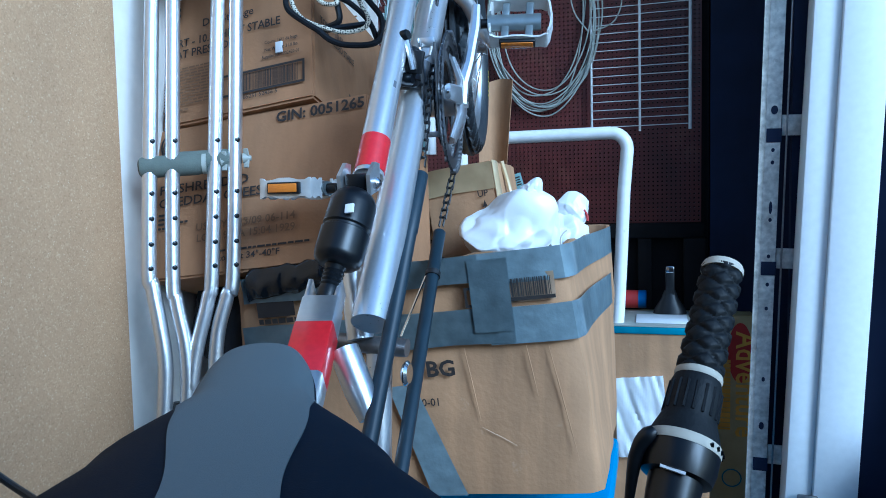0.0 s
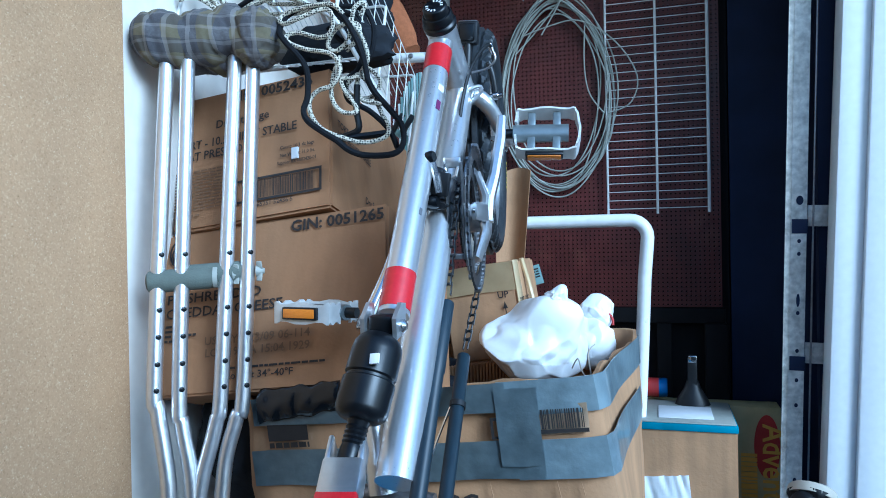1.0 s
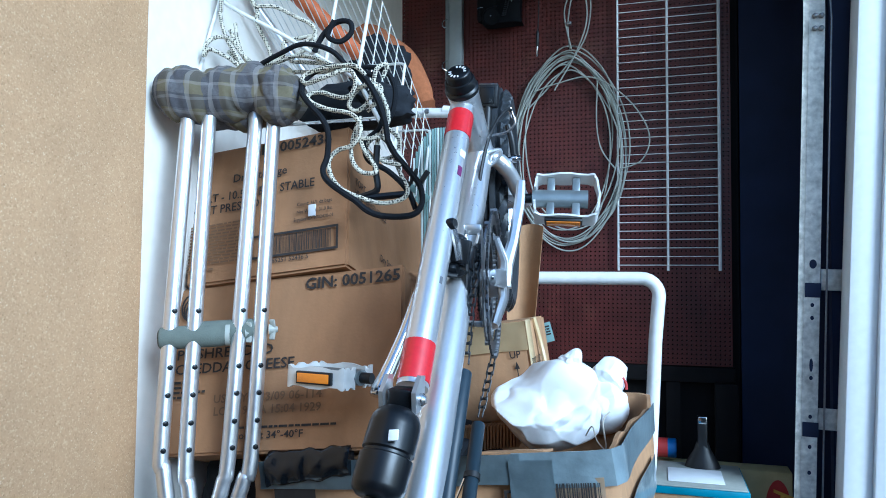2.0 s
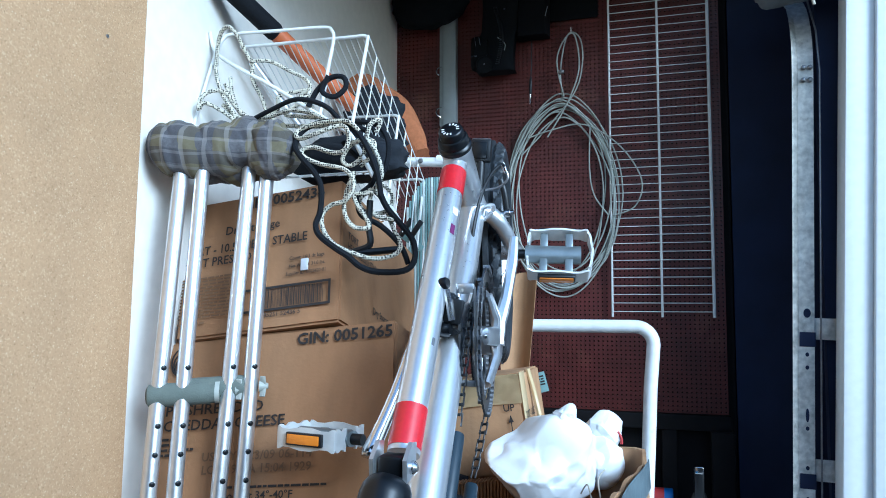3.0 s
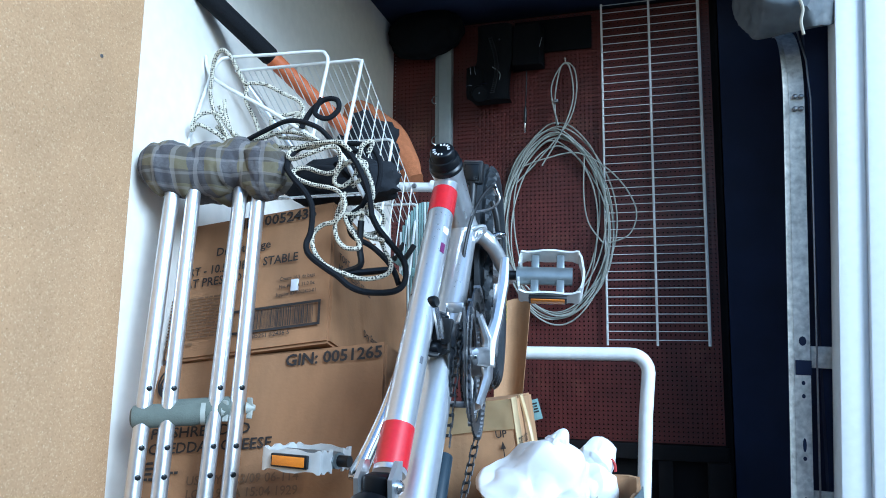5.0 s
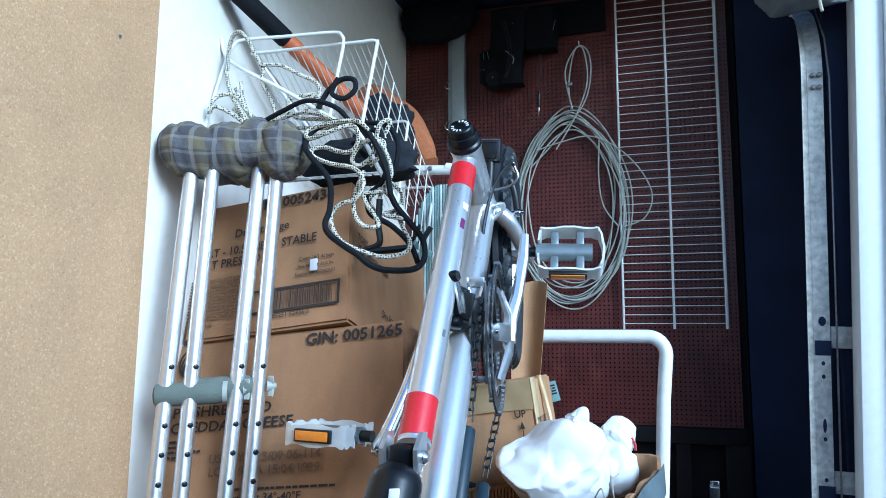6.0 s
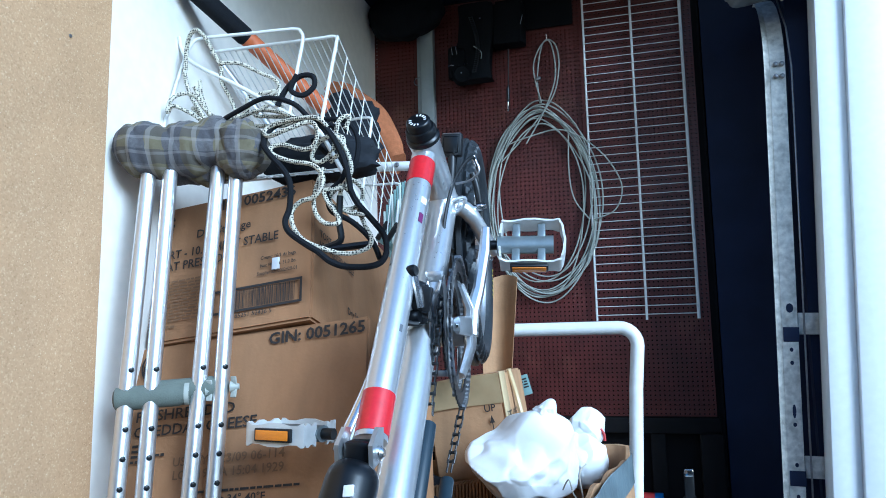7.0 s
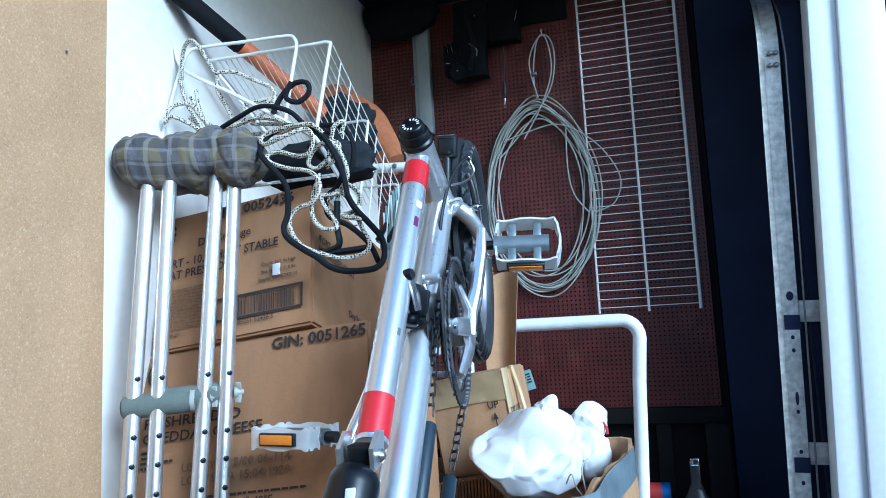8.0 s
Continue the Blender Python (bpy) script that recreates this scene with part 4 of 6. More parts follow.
# plastic bags
sack = thing("plastic_bag", (0.578, -0.86, 0.96), "crumpled white plastic bag on the big carton", "bag", "plastic bags")
part("film", tied_bag((0.582, -0.86, 1.026), (0.096, 0.078, 0.07), (0.38, -0.25, 0.9), 2.3, 0.5), BAG, sack)
part("tied_end", tied_bag((0.628, -0.887, 1.112), (0.02, 0.018, 0.02), (0.5, 0, 0.8), 5.5, 0.5, 6), BAG, sack)
sack = thing("plastic_bag", (0.67, -0.72, 0.96), "smaller crumpled white plastic bag with a red edge", "bag", "plastic bags")
part("film", tied_bag((0.672, -0.74, 1.015), (0.05, 0.05, 0.052), (-0.3, -0.4, 0.8), 4.9, 0.2, 5), BAG, sack)
part("handle", tied_bag((0.688, -0.745, 1.068), (0.034, 0.024, 0.038), (-0.15, -0.1, 1), 9.6, 0.15, 5), BAG, sack, "puffed loop of thin film")
part("red_edge", tube(smooth([(0.712, -0.757, 1.072), (0.718, -0.757, 1.062), (0.719, -0.757, 1.05)], 5), 0.0028, 6), REDP, sack, "red printed edge")
solo("string", tube(smooth([(0.66, -0.93, 1.0), (0.672, -0.95, 1.02), (0.68, -0.96, 1.0), (0.695, -0.97, 0.99), (0.69, -0.96, 1.03), (0.7, -0.95, 1.045)], 6), 0.0012, 5), CREAM, (0.68, -0.95, 1.0), "loose pale string at the carton's rim", "string")

# ---- crutches ----
def crutch(name_label, ta, tb, dx, dy, grip_front):
    """Two bowed tubes that meet at a leg, a hand grip, a wrapped pad."""
    c = thing("crutch", ((ta[0][0] + tb[0][0]) / 2, ta[0][1] - 0.25, 0.0), name_label, "crutch", "pair of crutches")
    tubes = []
    for t in (ta, tb):
        low = Vector(t[-1])
        pts = smooth(t + [tuple(low + Vector((0.0, -0.045, -0.25)))], 6)
        tubes.append(part("tube", tube(pts, 0.0115, 16), ALU, c))
    for t, tb_ob in ((ta, tubes[0]), (tb, tubes[1])):
        p, q = Vector(t[0]), Vector(t[1])
        for z in (1.213, 1.13, 1.09, 1.05, 1.012):
            s = (p.z - z) / (p.z - q.z)
            o = p + (q - p) * s + Vector((0.0094, -0.0068, 0))
            part("button_hole", lathe(o, o + Vector((0.0022, -0.0016, 0)), [(0, 0.0042), (0.8, 0.0038), (1, 0.002)], 8), SATIN, tb_ob, "dark adjusting hole")
    la, lb = Vector(ta[-1]), Vector(tb[-1])
    leg = (la + lb) / 2
    foot = Vector((leg.x + 0.01, leg.y - 0.17, 0.04))
    part("leg", tube([leg + Vector((0, 0, 0.0)), foot], 0.0095, 12), ALU, c)
    part("rubber_foot", lathe(foot + Vector((0, 0, 0.02)), (foot.x, foot.y, 0.0), [(0, 0.013), (0.3, 0.014), (0.8, 0.022), (1, 0.022)], 14), RUBBER, c)
    part("plug", lathe(leg + Vector((0, 0.002, 0)), leg + Vector((0, 0.004, 0.012)), [(0, 0.01), (1, 0.009)], 12), BLACK, c)
    return c, tubes


TA = [(0.057, -1.165, 1.53), (0.075, -1.244, 1.04), (0.082, -1.25, 0.985), (0.097, -1.256, 0.915), (0.106, -1.262, 0.862), (0.108, -1.274, 0.788)]
TB = [(0.149, -1.114, 1.54), (0.161, -1.2, 1.032), (0.158, -1.215, 0.958), (0.147, -1.234, 0.888), (0.142, -1.248, 0.827), (0.142, -1.252, 0.79)]
TC = [(0.071, -1.126, 1.53), (0.091, -1.204, 1.025), (0.099, -1.212, 0.957), (0.114, -1.217, 0.892), (0.12, -1.223, 0.845), (0.121, -1.232, 0.79)]
TD = [(0.159, -1.077, 1.53), (0.174, -1.16, 1.024), (0.168, -1.175, 0.961), (0.158, -1.19, 0.907), (0.156, -1.203, 0.844), (0.156, -1.21, 0.79)]
TC, TD = ([tuple(Vector(q) + Vector((0.0165, -0.026, 0.006 - 0.01 * (1.3 - q[2])))) for q in t] for t in (TC, TD))
cr1, tubes1 = crutch("aluminium underarm crutch with plaid cloth wrapped pad", TA, TB, 0, 0, True)
cr2, tubes2 = crutch("aluminium underarm crutch behind its twin, plaid wrapped", TC, TD, 0, 0, False)
g0, g1 = Vector((0.054, -1.228, 1.171)), Vector((0.147, -1.18, 1.176))
part("hand_grip", lathe(g0, g1, [(0, 0.012), (0.03, 0.0165), (0.1, 0.0178), (0.5, 0.0172), (0.85, 0.0178), (0.9, 0.0165), (1, 0.0165)], 20), GRIP, cr1, "grey-green foam hand grip")
part("washer", lathe(g1 - Vector((0.006, 0.003, 0)), g1, [(0, 0.0175), (1, 0.0175)], 18), CABLE, cr1)
gb0, gb1 = Vector((0.1, -1.2, 1.178)), Vector((0.178, -1.155, 1.182))
part("hand_grip", lathe(gb0, gb1, [(0, 0.015), (0.1, 0.0178), (0.9, 0.0178), (1, 0.015)], 18), GRIP, cr2, "grey-green foam hand grip")
for o, p, q in ((Vector((0.168, -1.172, 1.179)), cr1, 0), (Vector((0.2, -1.158, 1.183)), cr2, 1)):
    nut = part("wing_nut", lathe(o, o + Vector((0.012, 0.006, 0)), [(0, 0.009), (0.5, 0.007), (1, 0.004)], 10), CABLE, p, "grey plastic wing nut")
    for sgn in (-1, 1):
        part("wing", box(-0.003, 0.006, -0.002, 0.002, 0.0, 0.016, 0.0015, Matrix.Translation(o + Vector((0.005, 0.002, 0))) @ Matrix.Rotation(radians(90 - sgn * 75), 4, "X")), CABLE, nut)

def pad(p0, p1, r, seed, bulges):
    """A cloth-wrapped pad: a lumpy roll with creases where the strips turn."""
    p0, p1 = Vector(p0), Vector(p1)
    axis = (p1 - p0).normalized()
    side = axis.cross(Vector((0, 0, 1))).normalized()
    up = side.cross(axis)
    rings = []
    n, k = 60, 40
    for i in range(n + 1):
        s = i / n
        ends = min(1.0, (math.sin(math.pi * min(max(s, 0.002), 0.998)) * 2.2) ** 0.45)
        ring = []
        for j in range(k):
            a = 2 * math.pi * j / k
            f = 1.0 + 0.05 * math.sin(s * bulges * 6.28 + 0.9 * math.sin(a)) ** 3 + 0.12 * noise.noise(Vector((s * 5, math.cos(a) * 1.5 + seed, math.sin(a) * 1.5)))
            f -= 0.09 * max(0, math.sin(s * 24 + a * 1.6 + seed + 1.5 * noise.noise(Vector((s * 4, a, seed))))) ** 7
            f += 0.035 * noise.noise(Vector((s * 22, math.cos(a) * 4 + seed, math.sin(a) * 4)))
            q = p0 + (p1 - p0) * s + (side * math.cos(a) * r * 0.85 + up * math.sin(a) * r) * f * ends
            ring.append(q + Vector((0, 0, -0.01 * (1 - abs(2 * s - 1)) ** 1)))
        rings.append(ring)
    return loft(rings)


part("arm_pad", pad((0.008, -1.19, 1.555), (0.18, -1.092, 1.578), 0.045, 2.0, 4), PLAID, cr1, "plaid flannel wrapped arm pad")
part("cloth_knot", crumple((0.186, -1.115, 1.558), (0.042, 0.034, 0.05), 2.2, 0.1, 5, 6.0), PLAID, cr1, "knotted end of the plaid cloth")
part("arm_pad", pad((0.04, -1.14, 1.545), (0.212, -1.052, 1.565), 0.04, 5.0, 3), PLAID, cr2, "plaid flannel wrapped arm pad")

# ---- wire basket on the upper carton, with ropes ----
basket = thing("wire_basket", (0.2, -1.0, 1.5), "white coated wire basket tipped on its side on a carton", "basket")
part("front_rim", tube(smooth([(0.001, -1.06, 1.622), (0.011, -1.04, 1.704), (0.018, -1.02, 1.77), (0.028, -1.015, 1.794), (0.046, -1.01, 1.803), (0.128, -0.995, 1.806), (0.211, -0.978, 1.81), (0.228, -0.978, 1.802), (0.235, -0.985, 1.782), (0.237, -1.01, 1.721), (0.244, -1.055, 1.621)], 5), 0.0032, 10), WHITE, basket)
part("side_rail", tube(smooth([(0.003, -1.02, 1.807), (0.0245, -1.02, 1.76), (0.149, -1.045, 1.685), (0.253, -1.061, 1.619), (0.3, -1.078, 1.59), (0.318, -1.08, 1.572), (0.356, -1.08, 1.504), (0.396, -1.08, 1.439)], 6), 0.0038, 10), WHITE, basket)
RIB = Vector((0.291, -0.957, 1.795))
BACK = Vector((-0.001, 0.17, -0.104))
LEG = Vector((0.02, -0.122, -0.212))
for k, left, reach in ((0.0, 0.262, 1.0), (1.0, 0.11, 0.93), (2.0, 0.1, 0.8)):
    o = RIB + BACK * k
    part("rib", tube(smooth([o + Vector((-left, -0.003, 0.002)), o + Vector((-0.05, 0, 0)), o + Vector((-0.012, 0, 0)), o + Vector((-0.003, 0, -0.004)), o + LEG * 0.06, o + LEG * 0.5, o + LEG * reach], 5), 0.0032 if k == 0 else 0.0028, 9), WHITE, basket)
for q in range(22):
    a = RIB + Vector((-0.26 + 0.26 * q / 21, 0, 0.0))
    part("wire", tube([a, a + BACK * (1.1 + 1.2 * min(1, q / 8))], 0.0011, 6), WHITE, basket)
for q in range(9):
    a = RIB + BACK * (0.25 + 0.25 * q)
    part("wire", tube([a, a + LEG * 0.9], 0.0011, 6), WHITE, basket)
for q in range(7):
    s = q / 6
    part("wire", tube([Vector((0.05, -1.05, 1.522 + 0.02 * s)) + Vector((0, 0.1 * s, 0)), Vector((0.34, -1.03, 1.53 + 0.02 * s)) + Vector((0, 0.1 * s, 0))], 0.0015, 6), WHITE, basket)
for q in range(12):
    x = 0.06 + 0.024 * q
    part("wire", tube([(x, -1.05, 1.522), (x + 0.012, -0.94, 1.545)], 0.0014, 6), WHITE, basket)

rope = thing("braided_rope", (0.3, -1.11, 1.4), "pale flecked braided rope tangled over the basket", "rope")
R1 = [(0.335, -1.1, 1.582), (0.319, -1.11, 1.596), (0.28, -1.11, 1.597), (0.24, -1.11, 1.59), (0.232, -1.115, 1.578), (0.245, -1.12, 1.571), (0.275, -1.12, 1.579), (0.309, -1.11, 1.59), (0.322, -1.11, 1.573), (0.315, -1.11, 1.551), (0.295, -1.11, 1.547), (0.261, -1.11, 1.558), (0.243, -1.115, 1.553), (0.251, -1.12, 1.54), (0.281, -1.12, 1.527), (0.316, -1.12, 1.519), (0.332, -1.12, 1.505), (0.335, -1.12, 1.487), (0.321, -1.12, 1.468), (0.298, -1.12, 1.462), (0.283, -1.12, 1.448), (0.286, -1.125, 1.426), (0.304, -1.13, 1.403), (0.333, -1.13, 1.388), (0.37, -1.12, 1.377), (0.398, -1.1, 1.385), (0.402, -1.09, 1.402), (0.388, -1.08, 1.424), (0.379, -1.08, 1.446), (0.374, -1.08, 1.468)]
part("strand", tube(smooth(R1, 5), 0.0037, 8), ROPE, rope)
part("strand", tube(smooth([(0.328, -1.1, 1.516), (0.321, -1.11, 1.489), (0.315, -1.11, 1.462), (0.322, -1.115, 1.44), (0.337, -1.115, 1.426), (0.356, -1.11, 1.426), (0.352, -1.105, 1.439), (0.334, -1.1, 1.462), (0.328, -1.1, 1.48), (0.346, -1.1, 1.481), (0.36, -1.1, 1.483)], 5), 0.0037, 8), ROPE, rope)
part("strand", tube(smooth([(0.33, -1.08, 1.53), (0.35, -1.085, 1.545), (0.355, -1.085, 1.565), (0.335, -1.085, 1.572), (0.312, -1.085, 1.562), (0.3, -1.085, 1.54), (0.315, -1.085, 1.53), (0.335, -1.08, 1.55), (0.345, -1.08, 1.595), (0.36, -1.07, 1.605), (0.352, -1.07, 1.585)], 5), 0.0037, 8), ROPE, rope)
for k, pts in enumerate((
    [(0.031, -1.04, 1.735), (0.033, -1.04, 1.771), (0.046, -1.05, 1.791), (0.063, -1.055, 1.798), (0.077, -1.05, 1.785), (0.093, -1.04, 1.75), (0.102, -1.035, 1.731), (0.101, -1.035, 1.708), (0.119, -1.03, 1.671), (0.131, -1.03, 1.643), (0.154, -1.03, 1.623)],
    [(0.102, -1.04, 1.737), (0.133, -1.03, 1.737), (0.167, -1.02, 1.72), (0.198, -1.02, 1.703), (0.207, -1.02, 1.685), (0.19, -1.02, 1.673), (0.204, -1.03, 1.658), (0.223, -1.04, 1.644)],
    [(0.035, -1.05, 1.731), (0.041, -1.05, 1.705), (0.051, -1.05, 1.678), (0.069, -1.05, 1.651), (0.082, -1.05, 1.627), (0.058, -1.06, 1.645), (0.029, -1.07, 1.659), (0.018, -1.07, 1.648), (0.022, -1.07, 1.668), (0.034, -1.06, 1.682), (0.057, -1.05, 1.681), (0.075, -1.04, 1.654), (0.104, -1.03, 1.626)],
    [(0.054, -1.03, 1.715), (0.059, -1.03, 1.683), (0.076, -1.03, 1.646), (0.097, -1.03, 1.634), (0.147, -1.03, 1.644), (0.152, -1.03, 1.672), (0.174, -1.02, 1.68), (0.207, -1.02, 1.681), (0.196, -1.03, 1.658), (0.164, -1.03, 1.64), (0.2, -1.04, 1.63), (0.24, -1.06, 1.62)],
    [(0.05, -1.04, 1.7), (0.066, -1.035, 1.665), (0.09, -1.03, 1.64), (0.13, -1.03, 1.622), (0.18, -1.04, 1.615), (0.24, -1.06, 1.605), (0.28, -1.09, 1.6)])):
    part("strand", tube(smooth(pts, 5), 0.0037, 8), ROPE, rope)
for pts in (
    [(0.05, -1.045, 1.66), (0.09, -1.05, 1.632), (0.14, -1.055, 1.628), (0.19, -1.06, 1.636), (0.23, -1.065, 1.628), (0.26, -1.07, 1.612)],
    [(0.33, -1.075, 1.48), (0.36, -1.08, 1.5), (0.385, -1.08, 1.48), (0.375, -1.08, 1.455), (0.345, -1.085, 1.452), (0.33, -1.085, 1.47), (0.35, -1.085, 1.49), (0.38, -1.085, 1.462)],
    [(0.345, -1.09, 1.57), (0.362, -1.09, 1.545), (0.37, -1.09, 1.51), (0.352, -1.09, 1.48), (0.356, -1.09, 1.45), (0.39, -1.085, 1.44)]):
    part("strand", tube(smooth(pts, 5), 0.0037, 8), ROPE, rope)
cord = thing("bungee_cord", (0.3, -1.12, 1.36), "black elastic cord looped over the basket and carton", "cord")
part("cord", tube(smooth([(0.373, -1.1, 1.476), (0.367, -1.1, 1.511), (0.353, -1.1, 1.547), (0.333, -1.1, 1.579), (0.309, -1.1, 1.594), (0.274, -1.1, 1.601), (0.24, -1.105, 1.588), (0.234, -1.12, 1.562), (0.246, -1.13, 1.543), (0.275, -1.13, 1.51), (0.285, -1.13, 1.487), (0.284, -1.13, 1.452), (0.279, -1.135, 1.43), (0.289, -1.14, 1.412), (0.318, -1.14, 1.391), (0.333, -1.135, 1.381), (0.352, -1.13, 1.365), (0.375, -1.12, 1.357), (0.411, -1.1, 1.359), (0.425, -1.09, 1.375), (0.42, -1.08, 1.405), (0.401, -1.08, 1.431), (0.38, -1.09, 1.458), (0.3725, -1.1, 1.478)], 5), 0.0048, 8), CORD, cord)
part("cord", tube(smooth([(0.12, -1.07, 1.62), (0.17, -1.08, 1.635), (0.22, -1.09, 1.645), (0.27, -1.09, 1.63), (0.3, -1.08, 1.6), (0.35, -1.07, 1.56)], 5), 0.0042, 8), CORD, cord)
part("cord", tube(smooth([(0.225, -1.06, 1.64), (0.24, -1.055, 1.67), (0.262, -1.05, 1.69), (0.285, -1.05, 1.688), (0.288, -1.05, 1.67), (0.27, -1.055, 1.655), (0.25, -1.06, 1.665), (0.262, -1.06, 1.69)], 6), 0.0046, 8), CORD, cord)
part("cord", tube(smooth([(0.3, -1.07, 1.602), (0.34, -1.075, 1.585), (0.362, -1.08, 1.54), (0.352, -1.085, 1.5), (0.33, -1.085, 1.48), (0.335, -1.09, 1.45), (0.37, -1.09, 1.43), (0.4, -1.085, 1.4), (0.412, -1.08, 1.37)], 6), 0.0044, 8), CORD, cord)
part("cord", tube(smooth([(0.24, -1.05, 1.612), (0.3, -1.055, 1.61), (0.35, -1.06, 1.6), (0.372, -1.065, 1.565), (0.365, -1.07, 1.52), (0.34, -1.07, 1.53), (0.31, -1.065, 1.555), (0.29, -1.06, 1.575)], 6), 0.0044, 8), CORD, cord)
part("hook", tube(smooth([(0.355, -1.1, 1.47), (0.353, -1.1, 1.43), (0.355, -1.1, 1.4), (0.33, -1.105, 1.388), (0.4, -1.09, 1.393)], 5), 0.0055, 8), SATIN, cord, "black bungee hook")

# pipe with foam sleeve, towel, folded chair
pipe = thing("insulated_pipe", (0.1, -1.0, 1.7), "pipe with black foam sleeve and orange hose end", "pipe")
pb, pc = Vector((0.0895, -0.93, 1.828)), Vector((0.185, -0.78, 1.72))
part("sleeve", lathe(pb - (pc - pb) * 0.9, pb, [(0, 0.0185), (0.97, 0.0185), (1, 0.016)], 18), CORD, pipe, "black foam sleeve")
part("hose", lathe(pb, pc, [(q / 90, 0.0167 if q % 2 else 0.0162) for q in range(91)], 18), HOSE, pipe, "ribbed orange hose")
part("clear_tube", tube([(0.08, -1.0, 1.75), (0.17, -0.97, 1.62)], 0.008, 10), ALU, pipe)
def towel():
    rings = []
    for i in range(28):
        s = i / 27
        ring = []
        for j in range(26):
            a = 2 * math.pi * j / 26
            f = 1 + 0.13 * math.sin(a * 5 + s * 4) * 0.6 + 0.12 * noise.noise(Vector((s * 3, math.cos(a) * 2, math.sin(a) * 2)))
            e = math.sin(math.pi * min(max(s, 0.03), 0.97)) ** 0.4
            ring.append((0.075 + 0.14 * s + 0.03 * s * s + 0.055 * math.cos(a) * f * e, -0.5 + 0.06 * math.sin(a) * f * e, 1.86 - 0.2 * s + 0.05 * math.cos(a + 0.8) * f * e))
        rings.append(ring)
    return loft(rings)


solo("towel", towel(), TOWEL, (0.17, -0.5, 1.66), "rumpled terracotta towel hung behind the basket", "towel")
solo("dark_cloth_fill", crumple((0.19, -0.68, 1.7), (0.075, 0.05, 0.085), 9.1, 0.25), FABRIC, (0.12, -0.66, 1.7), "black cloth bundled beside the towel", "cloth")
solo("dark_cloth_fill", crumple((0.27, -0.985, 1.56), (0.11, 0.04, 0.045), 3.1, 0.16, 4, 6.0), FABRIC, (0.279, -0.96, 1.532), "black cloth lying in the wire basket", "cloth")
WEBW = mat("white_webbing", (0.6, 0.66, 0.63), 0.6, 0, 0.1, 40, 0.05)
chair = thing("folding_chair", (0.3, -0.65, 1.3), "folded chair with pale ribbed plastic webbing", "folding chair")
part("frame_tube", tube([(0.19, -0.6, 1.635), (0.33, -0.6, 1.626)], 0.011, 12), TRUCK, chair)
part("frame_tube", tube(smooth([(0.315, -0.6, 1.632), (0.345, -0.6, 1.622), (0.352, -0.6, 1.58), (0.35, -0.6, 1.2)], 5), 0.012, 12), TRUCK, chair)
part("bolt", lathe((0.28, -0.613, 1.63), (0.28, -0.618, 1.63), [(0, 0.006), (1, 0.004)], 10), STEEL, chair)
for q in range(16):
    x = 0.258 + q * 0.0062
    zt = 1.585 - 0.06 * max(0, (0.31 - x) / 0.05) ** 2
    part("slat", box(x, x + 0.0046, -0.645, -0.64, 1.2, zt, 0.0008), STRIPE if q % 3 else WEBW, chair)
part("lever", box(-0.03, 0.03, -0.004, 0.004, -0.007, 0.007, 0.002, Matrix.Translation((0.285, -0.69, 1.44)) @ Matrix.Rotation(radians(35), 4, "Y")), STRIPE, chair)
for dx in (0, 0.022):
    part("lever", box(-0.022, 0.022, -0.004, 0.004, -0.0055, 0.0055, 0.002, Matrix.Translation((0.28 + dx, -0.71, 1.468 - dx * 0.2)) @ Matrix.Rotation(radians(-55), 4, "Y")), BLACK, chair, "black plastic lever")

# ---- recumbent bicycle, front end up against the cartons ----
bike = thing("recumbent_bicycle", (0.52, -1.3, 0.0), "silver recumbent bicycle with red bands, front end raised", "bicycle")
MA, MB = Vector((0.5072, -1.372, 1.1425)), Vector((0.496, -1.1035, 1.5285))
frame_ob = part("main_tube", tube([MA, MB], 0.0187, 22), SILVER, bike)
ax = (MB - MA).normalized()
def band(c, length, r, name, material, parent, label=""):
    c = Vector(c)
    return part(name, tube([c - ax * length / 2, c + ax * length / 2], r, 22), material, parent, label)


band(MA + ax * 0.031, 0.05, 0.0193, "red_band", RED, frame_ob, "glossy red band")
band(MB - ax * 0.055, 0.046, 0.0193, "red_band", RED, frame_ob, "glossy red band")
HT = Vector((0.4985, -1.118, 1.541))
hv = Vector((-0.009, -0.794, 0.608)).normalized()
HB = HT - hv * 0.13
head_t = part("head_tube", lathe(HT, HB, [(0, 0.0242), (0.04, 0.0242), (0.06, 0.0232), (0.94, 0.0232), (0.96, 0.0245), (1, 0.0245)], 28), SILVER, bike)
cap = part("head_cap", lathe(HT - hv * 0.0005, HT + hv * 0.036, [(0, 0.0236), (0.04, 0.0252), (0.2, 0.0256), (0.28, 0.0235), (0.3, 0.0222), (0.34, 0.0238), (0.55, 0.0228), (0.64, 0.0212), (0.66, 0.0186), (0.9, 0.0184), (0.97, 0.0172), (1, 0.0155)], 30), SATIN, head_t, "black rubber cap with white marks")
side = hv.orthogonal().normalized()
for q in range(14):
    if q in (3, 4, 10, 11):
        continue
    a = 2 * math.pi * q / 14
    d = side * math.cos(a) + hv.cross(side) * math.sin(a)
    mm = Matrix((d, hv.cross(d), hv)).transposed().to_4x4()
    mm.translation = HT + hv * 0.0362 + d * 0.0112
    part("mark", box(-0.0021, 0.0021, -0.0011, 0.0011, -0.0003, 0.0003, 0, mm), PAPER, cap)
LA, LB = Vector((0.5, -1.022, 1.462)), Vector((0.529, -1.437, 0.972))
down = part("down_tube", tube([LA, LA.lerp(LB, 0.35), LB], [0.0225, 0.0235, 0.0235], 22), SILVER, bike)
lv = (LB - LA).normalized()
